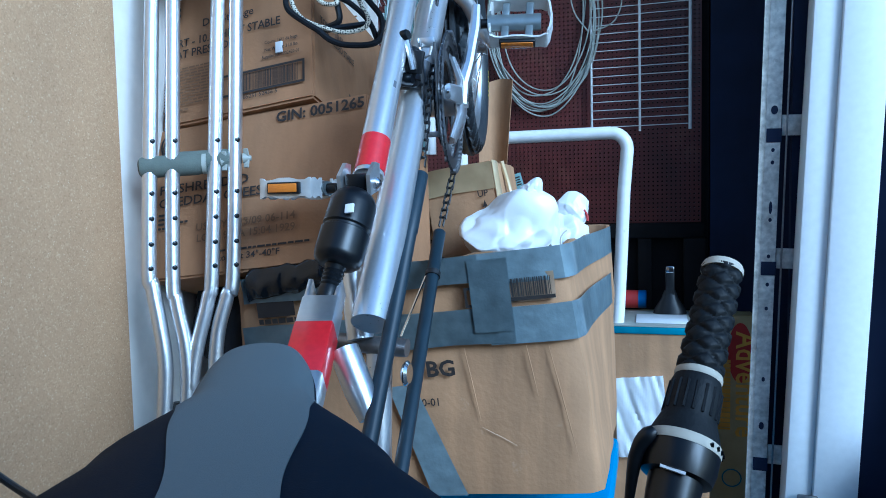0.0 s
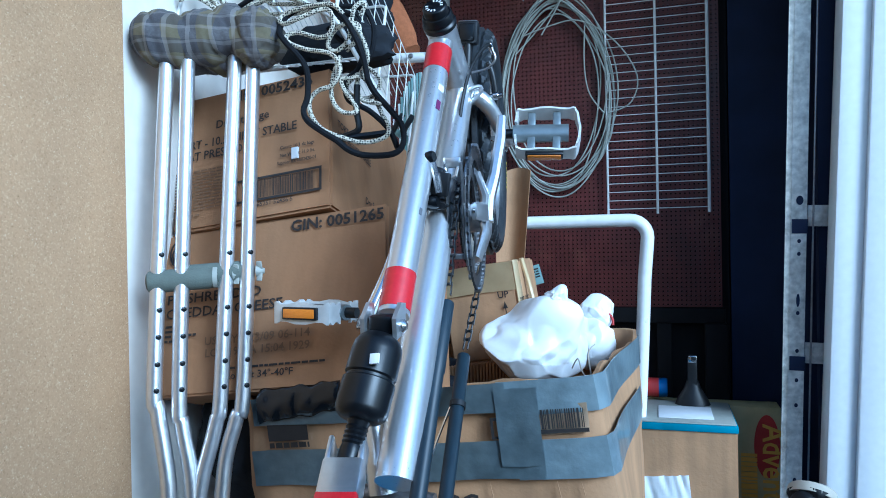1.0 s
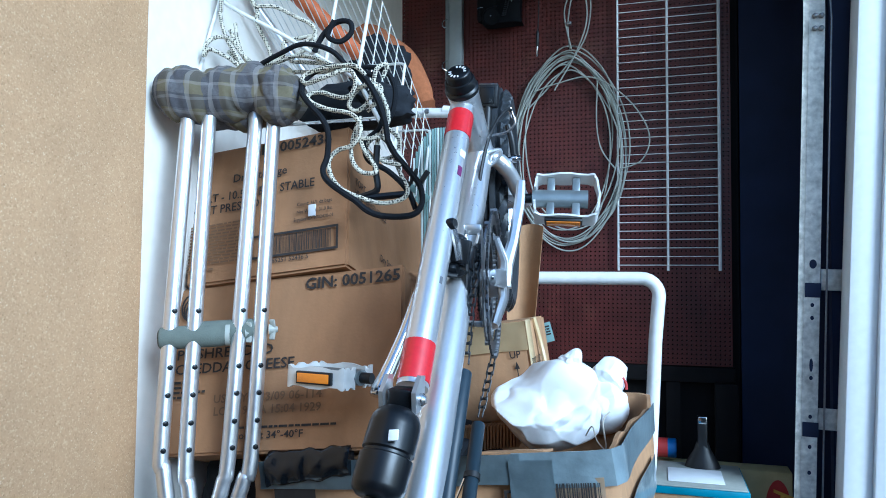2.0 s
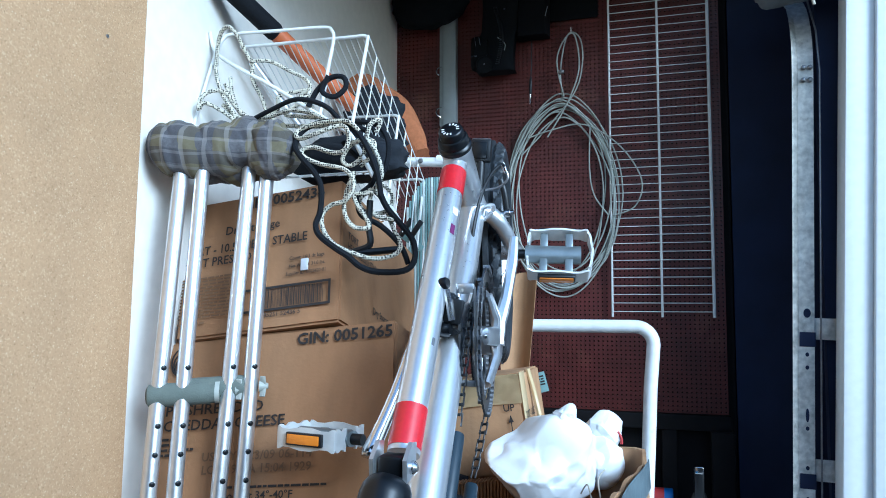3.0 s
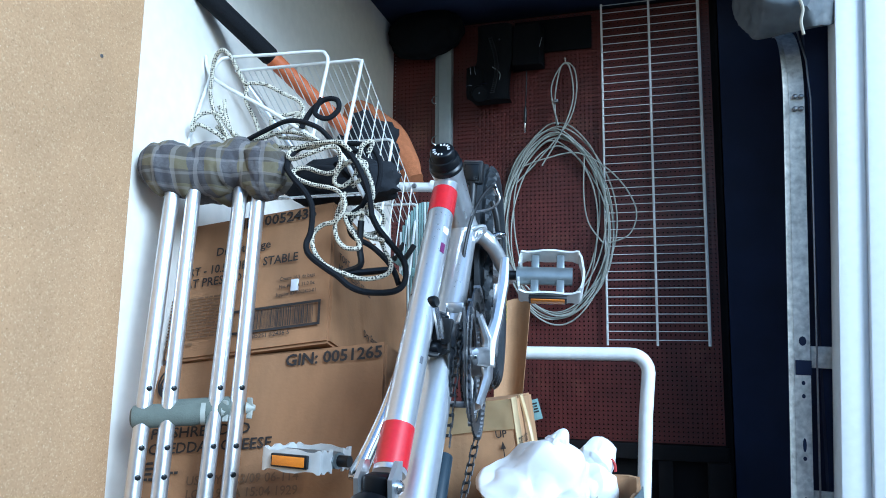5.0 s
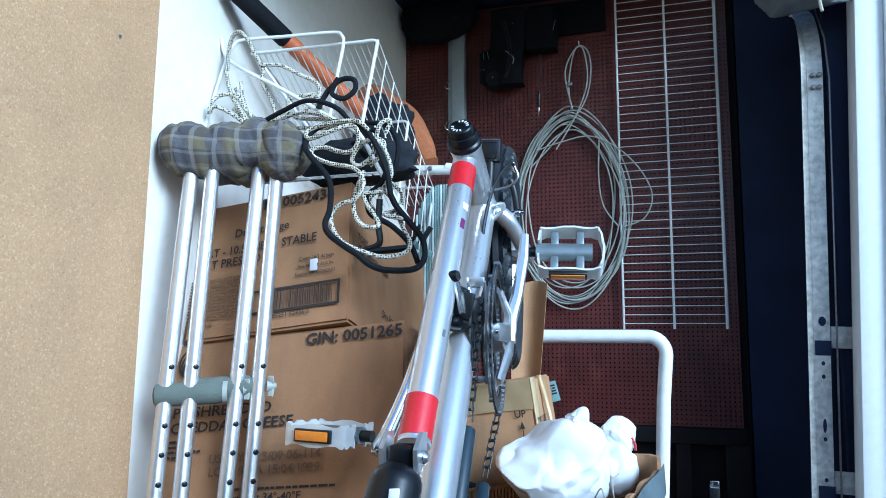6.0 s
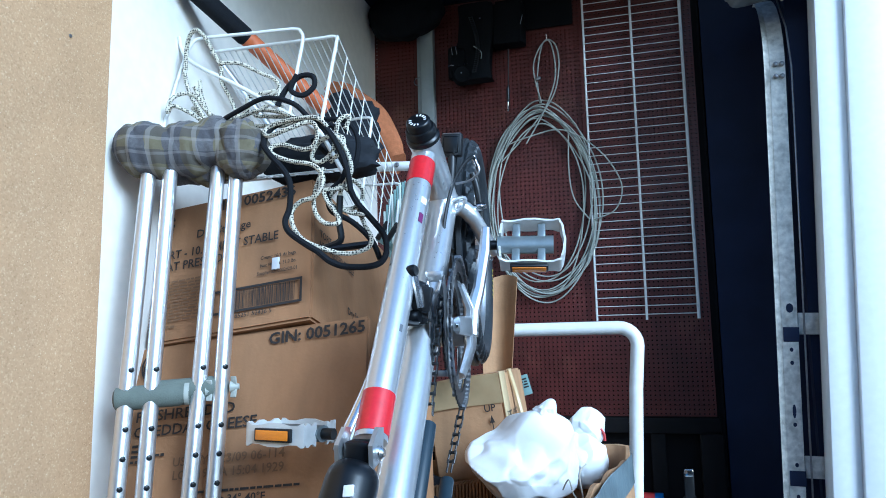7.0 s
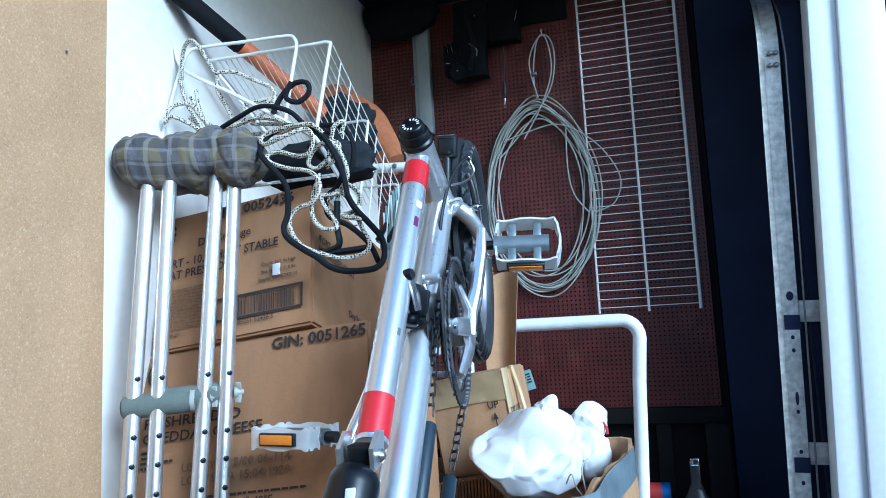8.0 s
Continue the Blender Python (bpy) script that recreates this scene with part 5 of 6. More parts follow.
lm = basis(LA + Vector((-0.004, -0.0232, -0.012)), LA + Vector((0.1, -0.0232, -0.012)), LA + Vector((-0.004, -0.0232, -0.012)) - lv)
part("decal", lines_of_print(lm, [(-0.006, 0.012, -0.004 - 0.005 * q, 0.0014) for q in range(9)]), STEEL, down, flat=True)

nd = Vector((0.8, -0.6, 0.0))
nd = (nd - ax * nd.dot(ax)).normalized()
PURPLE = mat("purple_print", (0.12, 0.01, 0.09), 0.5, 0, 0.1, 60, 0)
for k, ln, m_, w_ in ((0.15, 0.016, PURPLE, 0.0035), (0.118, 0.012, PAPER, 0.005), (0.33, 0.01, STEEL, 0.002)):
    pm_ = Matrix((nd.cross(ax), nd, ax)).transposed().to_4x4()
    pm_.translation = MB - ax * k + nd * 0.0186
    part("decal", box(-w_, w_, -0.0006, 0.0006, -ln / 2, ln / 2, 0, pm_), m_, frame_ob)
# fork, wheel
fork = part("fork_crown", lathe(HB - hv * 0.002, HB - hv * 0.02, [(0, 0.024), (0.5, 0.026), (1, 0.02)], 20), SILVER, bike)
WC = Vector((0.483, -0.76, 1.407))
WN = Vector((math.cos(radians(7.5)), math.sin(radians(7.5)), 0.005)).normalized()
wu = Vector((0, 0, 1)) - WN * WN.z
wu.normalize()
wv = WN.cross(wu)
def wheel_pt(a, r, o=0.0):
    return WC + (wu * math.cos(a) + wv * math.sin(a)) * r + WN * o


part("fork_leg", tube(smooth([HB + Vector((0.0, 0.01, -0.012)), (0.522, -1.0, 1.456), (0.541, -0.985, 1.437), (0.553, -0.95, 1.404), (0.55, -0.88, 1.395), WC + WN * 0.05 + Vector((0, -0.01, 0))], 6), [0.0135] * 12 + [0.0125] * 12 + [0.009] * 7, 16), SILVER, bike)
part("fork_leg", tube(smooth([HB + Vector((-0.01, 0.02, -0.012)), (0.462, -0.98, 1.44), (0.443, -0.93, 1.405), WC - WN * 0.048], 6), 0.0115, 14), SILVER, bike)
hanger = [(0.52 + 0.017 * math.cos(a) + 0.006 * math.sin(a), -1.036 + 0.006 * math.cos(a), 1.45 + 0.013 * math.sin(a) + 0.008 * math.cos(a)) for a in [radians(q * 20) for q in range(18)]]
part("cable_hanger", tube(hanger, 0.0035, 8, True), SILVER, bike)
wheel = thing("front_wheel", WC, "small spoked front wheel with black tread tyre", "wheel")
BASE[wheel.name] = BASE[bike.name]
wheel.parent, wheel.matrix_world = bike, bike.matrix_world
for key in ("label", "category"):
    del wheel[key]
wheel["label"] = "small spoked wheel with black tread tyre"
def torus(R, r, squash=1.0, n=72, k=14, tread=0.0):
    rings = []
    for i in range(n):
        a = 2 * math.pi * i / n
        ring = []
        for j in range(k):
            b2 = 2 * math.pi * j / k
            out = math.cos(b2)
            lat = abs((b2 + math.pi) % (2 * math.pi) - math.pi)
            groove = out > 0.15 and ((i + 5 * lat + (3 if math.sin(b2) > 0 else 0)) % 5 < 1.6 and lat > 0.2 or abs(lat - 0.42) < 0.1)
            rr = r * (1 - (tread if groove else 0))
            ring.append(wheel_pt(a, R + rr * out, rr * math.sin(b2) * squash))
        rings.append(ring)
    return loft(rings + rings[:1], caps=False)


TYRE = mat("black_tyre_rubber", (0.032, 0.036, 0.042), 0.45, 0, 0.3, 120, 0.1, spec=0.5)
tyre = part("tyre", torus(0.195, 0.0252, 1.0, 200, 36, 0.34), TYRE, wheel)
part("rim", torus(0.168, 0.0085, 1.5, 60, 10), ALU, wheel)
part("hub", tube([WC - WN * 0.04, WC - WN * 0.03, WC + WN * 0.03, WC + WN * 0.04], [0.018, 0.014, 0.014, 0.018], 14), STEEL, wheel)
for q in range(20):
    a, a2 = 2 * math.pi * q / 20, 2 * math.pi * (q + (1.6 if q % 2 else -1.6)) / 20
    part("spoke", tube([wheel_pt(a2, 0.016, 0.03 if q % 2 else -0.03), wheel_pt(a, 0.158)], 0.0011, 5), CHROME, wheel)
for q in range(6):
    a = radians(-97 - q * 3.4)
    part("tyre_mark", tube([wheel_pt(a, 0.19, 0.0246), wheel_pt(a + radians(1.2), 0.201, 0.0241)], 0.0014, 5), YEL, tyre, "yellow lettering block")
    part("tyre_mark", tube([wheel_pt(a - radians(1.2), 0.2, 0.0242), wheel_pt(a + radians(0.1), 0.191, 0.0247)], 0.0012, 5), YEL, tyre, "yellow lettering block")
RM = Matrix.Translation((0.507, -0.985, 1.563)) @ Matrix.Rotation(radians(4), 4, "Y")
refl = part("reflector", box(-0.018, 0.018, -0.008, 0.008, -0.019, 0.019, 0.004, RM), BLACK, bike, "black reflector block behind the head tube")
part("reflector_face", box(-0.0125, 0.0125, -0.0095, -0.0075, -0.014, 0.014, 0.002, RM), SATIN, refl)
part("reflector_edge", box(-0.016, 0.016, -0.006, 0.006, 0.0185, 0.0205, 0.001, RM), STEEL, refl)
part("reflector_stem", tube([(0.507, -0.985, 1.55), (0.505, -0.99, 1.49), (0.5, -1.0, 1.46)], 0.007, 10), BLACK, bike)
part("brake_arm", tube(smooth([(0.538, -0.975, 1.515), (0.545, -0.975, 1.49), (0.548, -0.97, 1.456), (0.549, -0.965, 1.42)], 5), 0.0055, 10), BLACK, bike)
part("brake_bolt", lathe((0.54, -0.985, 1.456), (0.562, -0.985, 1.458), [(0, 0.0045), (0.3, 0.0045), (0.35, 0.0075), (0.7, 0.0075), (0.75, 0.0045), (1, 0.0045)], 12), CHROME, bike)
part("brake_cable", tube(smooth([(0.513, -1.09, 1.36), (0.518, -1.085, 1.42), (0.525, -1.065, 1.474), (0.535, -1.04, 1.511), (0.548, -1.02, 1.532), (0.552, -1.01, 1.527)], 6), 0.0028, 8), BLACK, bike)
part("brake_noodle", tube(smooth([(0.552, -1.01, 1.529), (0.557, -1.01, 1.511), (0.543, -1.01, 1.497), (0.518, -1.01, 1.493)], 6), 0.0022, 7), STEEL, bike)
part("noodle_end", lathe((0.549, -1.012, 1.535), (0.554, -1.01, 1.519), [(0, 0.004), (0.8, 0.004), (1, 0.003)], 10), CHROME, bike)

# cranks, rings, chain
BB = Vector((0.51, -1.118, 1.256))
part("bottom_bracket", tube([BB - Vector((0.055, 0, 0)), BB + Vector((0.045, 0, 0))], 0.021, 18), SILVER, bike)
CN = Vector((0.99, 0.13, 0.02)).normalized()
cu_ = Vector((0, 0, 1))
cw = CN.cross(cu_).normalized()
def chainring(x, r, teeth, name, material):
    c = Vector((x, BB.y, BB.z))
    rings = []
    for o in (-0.0013, 0.0013):
        rings.append([c + CN * o + (cu_ * math.cos(a) + cw * math.sin(a)) * (r + (0.003 if q % 2 else -0.002)) for q, a in [(q, math.pi * q / teeth) for q in range(2 * teeth)]])
    inner = [[c + CN * o + (cu_ * math.cos(a) + cw * math.sin(a)) * (r - 0.018) for q, a in [(q, math.pi * q / teeth) for q in range(2 * teeth)]] for o in (0.0013, -0.0013)]
    return part(name, loft(rings + inner + rings[:1], caps=False), material, bike)


RINGM = mat("dark_ring_alloy", (0.09, 0.092, 0.098), 0.35, 0.8, 0.2, 80, 0.05)
chainring(0.529, 0.062, 30, "inner_chainring", BLACK)
chainring(0.537, 0.082, 39, "middle_chainring", STEEL)
chainring(0.545, 0.103, 52, "outer_chainring", RINGM)
def bar(pts, wide, thick, across):
    """A forged bar with eased edges: widths along the line, flat across one direction."""
    p = [Vector(q) for q in pts]
    rings = []
    for q, w, t in zip(range(len(p)), wide, thick):
        d = (p[min(q + 1, len(p) - 1)] - p[max(q - 1, 0)]).normalized()
        n = (across - d * across.dot(d)).normalized()
        e = d.cross(n)
        rings.append([p[q] + e * w * u + n * t * v for u, v in ((1, 0.45), (0.7, 1), (-0.7, 1), (-1, 0.45), (-1, -0.45), (-0.7, -1), (0.7, -1), (1, -0.45))])
    return loft(rings)


bm = bmesh.new()
for q in range(-16, 17):
    for r_, x_ in ((0.0865, 0.537), (0.105, 0.5455)):
        a = math.pi * 0.5 * (1 + q / 16)
        o = Vector((x_, BB.y, BB.z)) - cw * math.sin(a) * r_ + cu_ * math.cos(a) * r_
        tube([o - CN * 0.0046, o + CN * 0.0046], 0.0046, 8, False, bm)
tagged(part("chain_run", bm, STEEL, bike, "worn steel chain lying on the rings"), kind="stuff")
SPI = Vector((0.5625, -1.12, 1.262))
for q in range(5):
    a = radians(q * 72 + 10)
    rad_ = cu_ * math.cos(a) + cw * math.sin(a)
    tip = Vector((0.546, BB.y, BB.z)) + rad_ * 0.066
    part("spider_arm", bar([SPI - CN * 0.004, SPI.lerp(tip, 0.45) + CN * 0.006, tip + CN * 0.004, tip], [0.015, 0.0135, 0.0115, 0.008], [0.007, 0.006, 0.0045, 0.003], CN), ALU, bike)
    part("ring_bolt", lathe(tip + CN * 0.003, tip + CN * 0.006, [(0, 0.0045), (1, 0.0038)], 10), CHROME, bike)
RP = Vector((0.578, -1.075, 1.396))
part("crank_arm", bar([SPI - Vector((0, 0, 0.012)), SPI + Vector((0.001, 0.006, 0.02)), Vector((0.571, -1.102, 1.315)), Vector((0.577, -1.08, 1.372)), RP + Vector((0, 0.004, 0.012))], [0.014, 0.0145, 0.0115, 0.012, 0.009], [0.009, 0.009, 0.0075, 0.0075, 0.006], CN), ALU, bike)
part("crank_bolt", lathe(SPI + CN * 0.006, SPI + CN * 0.01, [(0, 0.008), (1, 0.007)], 14), SATIN, bike)
LP = Vector((0.407, -1.21, 1.115))
part("crank_arm", tube(smooth([Vector((0.448, -1.118, 1.262)), Vector((0.438, -1.13, 1.245)), Vector((0.425, -1.17, 1.18)), LP, LP + Vector((-0.002, -0.008, -0.014))], 4), [0.0135, 0.0135, 0.013, 0.0125, 0.012, 0.0115, 0.011, 0.0108, 0.0108, 0.0108, 0.011, 0.0118, 0.0125, 0.013, 0.013, 0.012, 0.008], 14), CHROME, bike)
part("crank_bolt", lathe(LP + Vector((0.004, -0.011, 0)), LP + Vector((0.004, -0.0145, 0)), [(0, 0.004), (1, 0.003)], 10), SATIN, bike)

def pedal(c, m, label):
    """Cage pedal in its own axes: axle along x, platform in x-z."""
    c = Vector(c)
    pm = Matrix.Translation(c) @ m
    p = part("pedal_body", loft([[pm @ Vector((x, y * 0.011, z * 0.015)) for y, z in [(math.cos(radians(q * 30)), math.sin(radians(q * 30))) for q in range(12)]] for x in (-0.05, -0.046, 0.03, 0.034)]), STRIPE_P, bike, label)
    for sgn in (-1, 1):
        pts = [(-0.046, 0, sgn * 0.012), (-0.044, 0, sgn * 0.03), (-0.036, 0, sgn * 0.037), (0.034, 0, sgn * 0.038), (0.046, 0, sgn * 0.03), (0.051, 0, 0)]
        line = smooth(pts, 5)
        rings = []
        for q, v in enumerate(line):
            h = 0.0125 + (0.0024 if q % 4 < 2 else -0.0008)
            t = 0.0016
            n = (line[min(q + 1, len(line) - 1)] - line[max(q - 1, 0)]).normalized().cross(Vector((0, 1, 0)))
            rings.append([pm @ (v + n * a + Vector((0, b, 0))) for a, b in ((-t, -h), (t, -h), (t, h), (-t, h))])
        part("cage", loft(rings), PEDALW, p)
        for x in (-0.022, 0.016):
            part("cross_bar", box(x - 0.006, x + 0.006, -0.007, 0.007, min(sgn * 0.01, sgn * 0.036), max(sgn * 0.01, sgn * 0.036), 0.002, pm), STRIPE_P, p)
        part("reflector_frame", box(-0.03, 0.026, -0.0085, 0.0085, min(sgn * 0.0385, sgn * 0.045), max(sgn * 0.0385, sgn * 0.045), 0.0015, pm), BLACK, p)
        part("reflector", box(-0.027, 0.023, -0.0062, 0.0062, min(sgn * 0.0445, sgn * 0.0465), max(sgn * 0.0445, sgn * 0.0465), 0.001, pm), ORANGE, p, "amber reflector")
    part("axle", tube([pm @ Vector((-0.066, 0, 0)), pm @ Vector((-0.045, 0, 0))], 0.0075, 12), SATIN, p)
    return p


STRIPE_P = mat("grey_pedal_alloy", (0.25, 0.28, 0.29), 0.4, 0.6, 0.15, 60, 0.03)
PEDALW = mat("bright_pedal_alloy", (0.72, 0.72, 0.7), 0.4, 0.25, 0.12, 60, 0.03)
pedal((0.641, -1.045, 1.383), Matrix.Rotation(radians(8), 4, "Z") @ Matrix.Rotation(radians(-30), 4, "X") @ Matrix.Rotation(radians(2), 4, "Y"), "alloy cage pedal")
pedal((0.342, -1.236, 1.13), Matrix.Rotation(radians(180), 4, "Z") @ Matrix.Rotation(radians(-9), 4, "Z") @ Matrix.Rotation(radians(93), 4, "X") @ Matrix.Rotation(radians(0), 4, "Y"), "alloy cage pedal seen edge on")

CHAINM = mat("oily_chain_steel", (0.06, 0.058, 0.056), 0.35, 0.85, 0.5, 200, 0.1)
def chain(pts, name="chain"):
    """Links along a line, every second one wider."""
    line = [Vector(q) for q in pts]
    bm = bmesh.new()
    total = [0]
    for a, b2 in zip(line, line[1:]):
        total.append(total[-1] + (b2 - a).length)
    n = int(total[-1] / 0.0127)
    def at(s):
        for i in range(len(line) - 1):
            if s <= total[i + 1] or i == len(line) - 2:
                return line[i].lerp(line[i + 1], (s - total[i]) / (total[i + 1] - total[i]))
    for q in range(n):
        a, b2 = at(q * 0.0127), at((q + 1) * 0.0127)
        d = (b2 - a).normalized()
        x = CN
        y = d.cross(x).normalized()
        w = 0.0044 if q % 2 else 0.003
        for sgn in (-1, 1):
            c = [a - d * 0.002 + x * sgn * w, b2 + d * 0.002 + x * sgn * w]
            ring0 = []
            for p_, k in ((c[0], 0.0044), ((c[0] + c[1]) / 2, 0.003), (c[1], 0.0044)):
                ring0.append([bm.verts.new(p_ + y * u * k + x * v * 0.0007) for u, v in ((-1, -1), (1, -1), (1, 1), (-1, 1))])
            for r0, r1 in zip(ring0, ring0[1:]):
                for s in range(4):
                    bm.faces.new((r0[s], r0[(s + 1) % 4], r1[(s + 1) % 4], r1[s]))
            bm.faces.new(ring0[0][::-1])
            bm.faces.new(ring0[-1])
        tube([a - x * 0.0045, a + x * 0.0045], 0.0022, 6, False, bm)
    return part(name, bm, CHAINM, bike, "oily steel chain")


A0, A1 = Vector((0.537, -1.255, 1.145)), Vector((0.5676, -1.542, 0.879))
B0, B1 = Vector((0.532, -1.157, 1.059)), Vector((0.551, -1.4, 0.807))
chain([(0.543, -1.2, 1.3), (0.541, -1.225, 1.24), tuple(A0)])
chain([(0.543, -1.11, 1.147), tuple(B0)])
av, bv = (A1 - A0).normalized(), (B1 - B0).normalized()
part("chain_tube", lathe(A0, A1 + av * 0.15, [(0, 0.0085), (0.003, 0.0102), (0.2, 0.0102), (0.203, 0.0092), (1, 0.0092)], 16), TUBEB, bike, "dark plastic chain tube")
part("chain_tube", lathe(B0, B1 + bv * 0.15, [(0, 0.0082), (0.004, 0.0095), (1, 0.0095)], 16), TUBEB, bike, "dark plastic chain tube")
tie = B0 + bv * 0.077
part("cable_tie", lathe(tie, tie + bv * 0.008, [(0, 0.0115), (1, 0.0115)], 14), BLACK, bike)
part("tie_wire", tube([tie + Vector((-0.008, -0.006, -0.002)), tie + Vector((-0.035, -0.05, -0.085))], 0.0018, 6), CHROME, bike)

# front derailleur
mech = part("derailleur_body", box(-0.026, 0.016, -0.014, 0.014, -0.022, 0.024, 0.006, Matrix.Translation((0.513, -1.232, 1.302)) @ Matrix.Rotation(radians(20), 4, "Y")), SATIN, bike, "black front derailleur")
part("clamp", lathe(LA.lerp(LB, 0.4), LA.lerp(LB, 0.33), [(0, 0.0262), (0.25, 0.0262), (0.27, 0.0248), (1, 0.0245)], 20), STEEL, bike)
part("arm", tube([(0.522, -1.25, 1.328), (0.529, -1.25, 1.288)], 0.0045, 8), CHROME, mech)
part("arm", tube([(0.503, -1.248, 1.322), (0.515, -1.25, 1.285)], 0.0035, 8), STEEL, mech)
part("link", box(-0.012, 0.012, -0.004, 0.004, -0.016, 0.016, 0.003, Matrix.Translation((0.53, -1.243, 1.3)) @ Matrix.Rotation(radians(12), 4, "Y")), BLACK, mech)
part("bolt", lathe((0.508, -1.246, 1.312), (0.508, -1.252, 1.312), [(0, 0.005), (1, 0.004)], 10), CHROME, mech)
for o in (-0.0105, 0.0105):
    c = Vector((0.5405, -1.212, 1.27)) + CN * o
    part("cage", bar([c + Vector((-0.002, 0.012, -0.07)), c + Vector((0, 0.004, -0.03)), c + Vector((0, 0, 0.03)), c + Vector((0, -0.006, 0.06))], [0.006, 0.011, 0.014, 0.009], [0.0011] * 4, CN), STEEL, mech)
part("bridge", box(-0.012, 0.012, -0.003, 0.003, -0.006, 0.008, 0.0015, Matrix.Translation((0.54, -1.222, 1.328))), ALU, mech)
part("bridge_hook", tube([(0.531, -1.226, 1.322), (0.534, -1.227, 1.311), (0.54, -1.227, 1.308), (0.546, -1.227, 1.311), (0.549, -1.226, 1.322)], 0.0022, 6), ALU, mech)
part("tail", box(-0.012, 0.012, -0.003, 0.003, -0.004, 0.004, 0.001, Matrix.Translation((0.538, -1.2, 1.203))), STEEL, mech)
part("lower_plate", loft([[Vector((0.511 + 0.023 * math.cos(a), -1.232 + o, 1.272 + 0.006 * math.sin(a))) for a in [radians(q * 24) for q in range(15)]] for o in (-0.004, 0.012)]), BLACK, mech)

for o, r_, ln in (((0.488, -1.236, 1.325), 0.011, 0.022), ((0.486, -1.232, 1.292), 0.012, 0.026), ((0.496, -1.24, 1.275), 0.009, 0.03), ((0.508, -1.246, 1.334), 0.008, 0.016)):
    part("pivot_pin", lathe(o, Vector(o) + Vector((ln, -0.004, 0.002)), [(0, r_ * 0.8), (0.15, r_), (0.85, r_), (1, r_ * 0.8)], 14), SATIN, mech)
part("cable_guide", tube(smooth([(0.49, -1.245, 1.345), (0.5, -1.255, 1.325), (0.498, -1.258, 1.295), (0.512, -1.256, 1.272), (0.526, -1.25, 1.268)], 5), 0.0035, 8), BLACK, mech)
part("spring_plate", box(-0.011, 0.011, -0.002, 0.002, -0.026, 0.026, 0.001, Matrix.Translation((0.502, -1.252, 1.305)) @ Matrix.Rotation(radians(10), 4, "Y")), STEEL, mech, "bare steel plate")

# shock absorber and rear linkage
SC0, SC1 = Vector((0.5015, -1.4, 1.121)), Vector((0.494, -1.45, 1.04))
sv = (SC1 - SC0).normalized()
shock = part("shock_body", lathe(SC0 - sv * 0.002, SC1, [(0, 0.018), (0.05, 0.0235), (0.12, 0.0272), (0.2, 0.0284), (0.48, 0.0288), (0.5, 0.0265), (0.53, 0.0265), (0.55, 0.0295), (0.86, 0.0292), (0.93, 0.0275), (0.98, 0.022), (1, 0.015)], 26), SATIN, bike, "black air shock absorber")
sm = basis(SC0 + sv * 0.032 + Vector((0.008, -0.0286, 0.012)), SC0 + sv * 0.032 + Vector((0.1, -0.0276, 0.022)), SC0 + Vector((0.008, -0.0286, 0.012)))
part("badge", box(0.0, 0.011, -0.002, 0.001, -0.006, 0.006, 0.001, sm), PAPER, shock, "white square badge")
part("shock_eye", box(-0.014, 0.014, -0.012, 0.012, -0.014, 0.014, 0.004, Matrix.Translation(SC0 - sv * 0.014)), SATIN, bike)
for dx in (-0.019, 0.019):
    o = SC0 - sv * 0.018 + Vector((dx, 0, 0))
    part("mount_plate", loft([[o + Vector((ex, dy, dz)) for dy, dz in ((-0.018, -0.016), (-0.02, 0.008), (0.0, 0.024), (0.014, 0.022), (0.01, -0.01))] for ex in (-0.0025, 0.0025)]), ALU, bike)
part("mount_bolt", lathe(SC0 - sv * 0.016 + Vector((0.021, -0.004, 0)), SC0 - sv * 0.016 + Vector((0.029, -0.004, 0)), [(0, 0.0075), (0.6, 0.0075), (1, 0.004)], 12), CHROME, bike)
SD = SC1 + sv * 0.05
part("shock_shaft", lathe(SC1, SD, [(0, 0.013)] + [(0.1 + 0.05 * q, 0.0125 if q % 2 else 0.0112) for q in range(9)] + [(0.6, 0.0125), (1, 0.0125)], 18), SATIN, bike)
RA, RB = Vector((0.489, -1.478, 0.998)), Vector((0.533, -1.68, 0.86))
rv = (RB - RA).normalized()
rm = rv.to_track_quat("Z", "Y").to_matrix().to_4x4()
rm.translation = RA
swing = part("swing_arm", box(-0.021, 0.021, -0.017, 0.017, -0.004, 0.24, 0.004, rm), ALU, bike, "square alloy rear arm")
part("red_band", box(-0.0215, 0.0215, -0.0175, 0.0175, 0.036, 0.11, 0.004, rm), RED, swing, "glossy red band")
for dx in (-0.017, 0.017):
    part("mount_plate", box(dx - 0.003, dx + 0.003, -0.014, 0.014, -0.034, 0.004, 0.002, rm), ALU, swing)
part("strut", lathe((0.483, -1.38, 1.03), (0.5, -1.4, 0.945), [(0, 0.015), (0.03, 0.0165), (1, 0.0165)], 18), ALU, bike)
part("strut", lathe((0.523, -1.500, 0.956), (0.559, -1.520, 0.889), [(0, 0.0165), (0.6, 0.0165), (1, 0.012)], 18), ALU, bike)
part("pivot_tube", tube([(0.459, -1.383, 0.937), (0.554, -1.383, 0.932)], 0.0115, 14), STEEL, bike)
part("lower_strut", tube([(0.513, -1.372, 0.93), (0.515, -1.394, 0.795), (0.52, -1.417, 0.65)], 0.0165, 14), SILVER, bike)
part("idler", lathe((0.548, -1.383, 0.9), (0.556, -1.383, 0.9), [(0, 0.012), (0.4, 0.016), (0.6, 0.016), (1, 0.012)], 16), CHROME, bike)
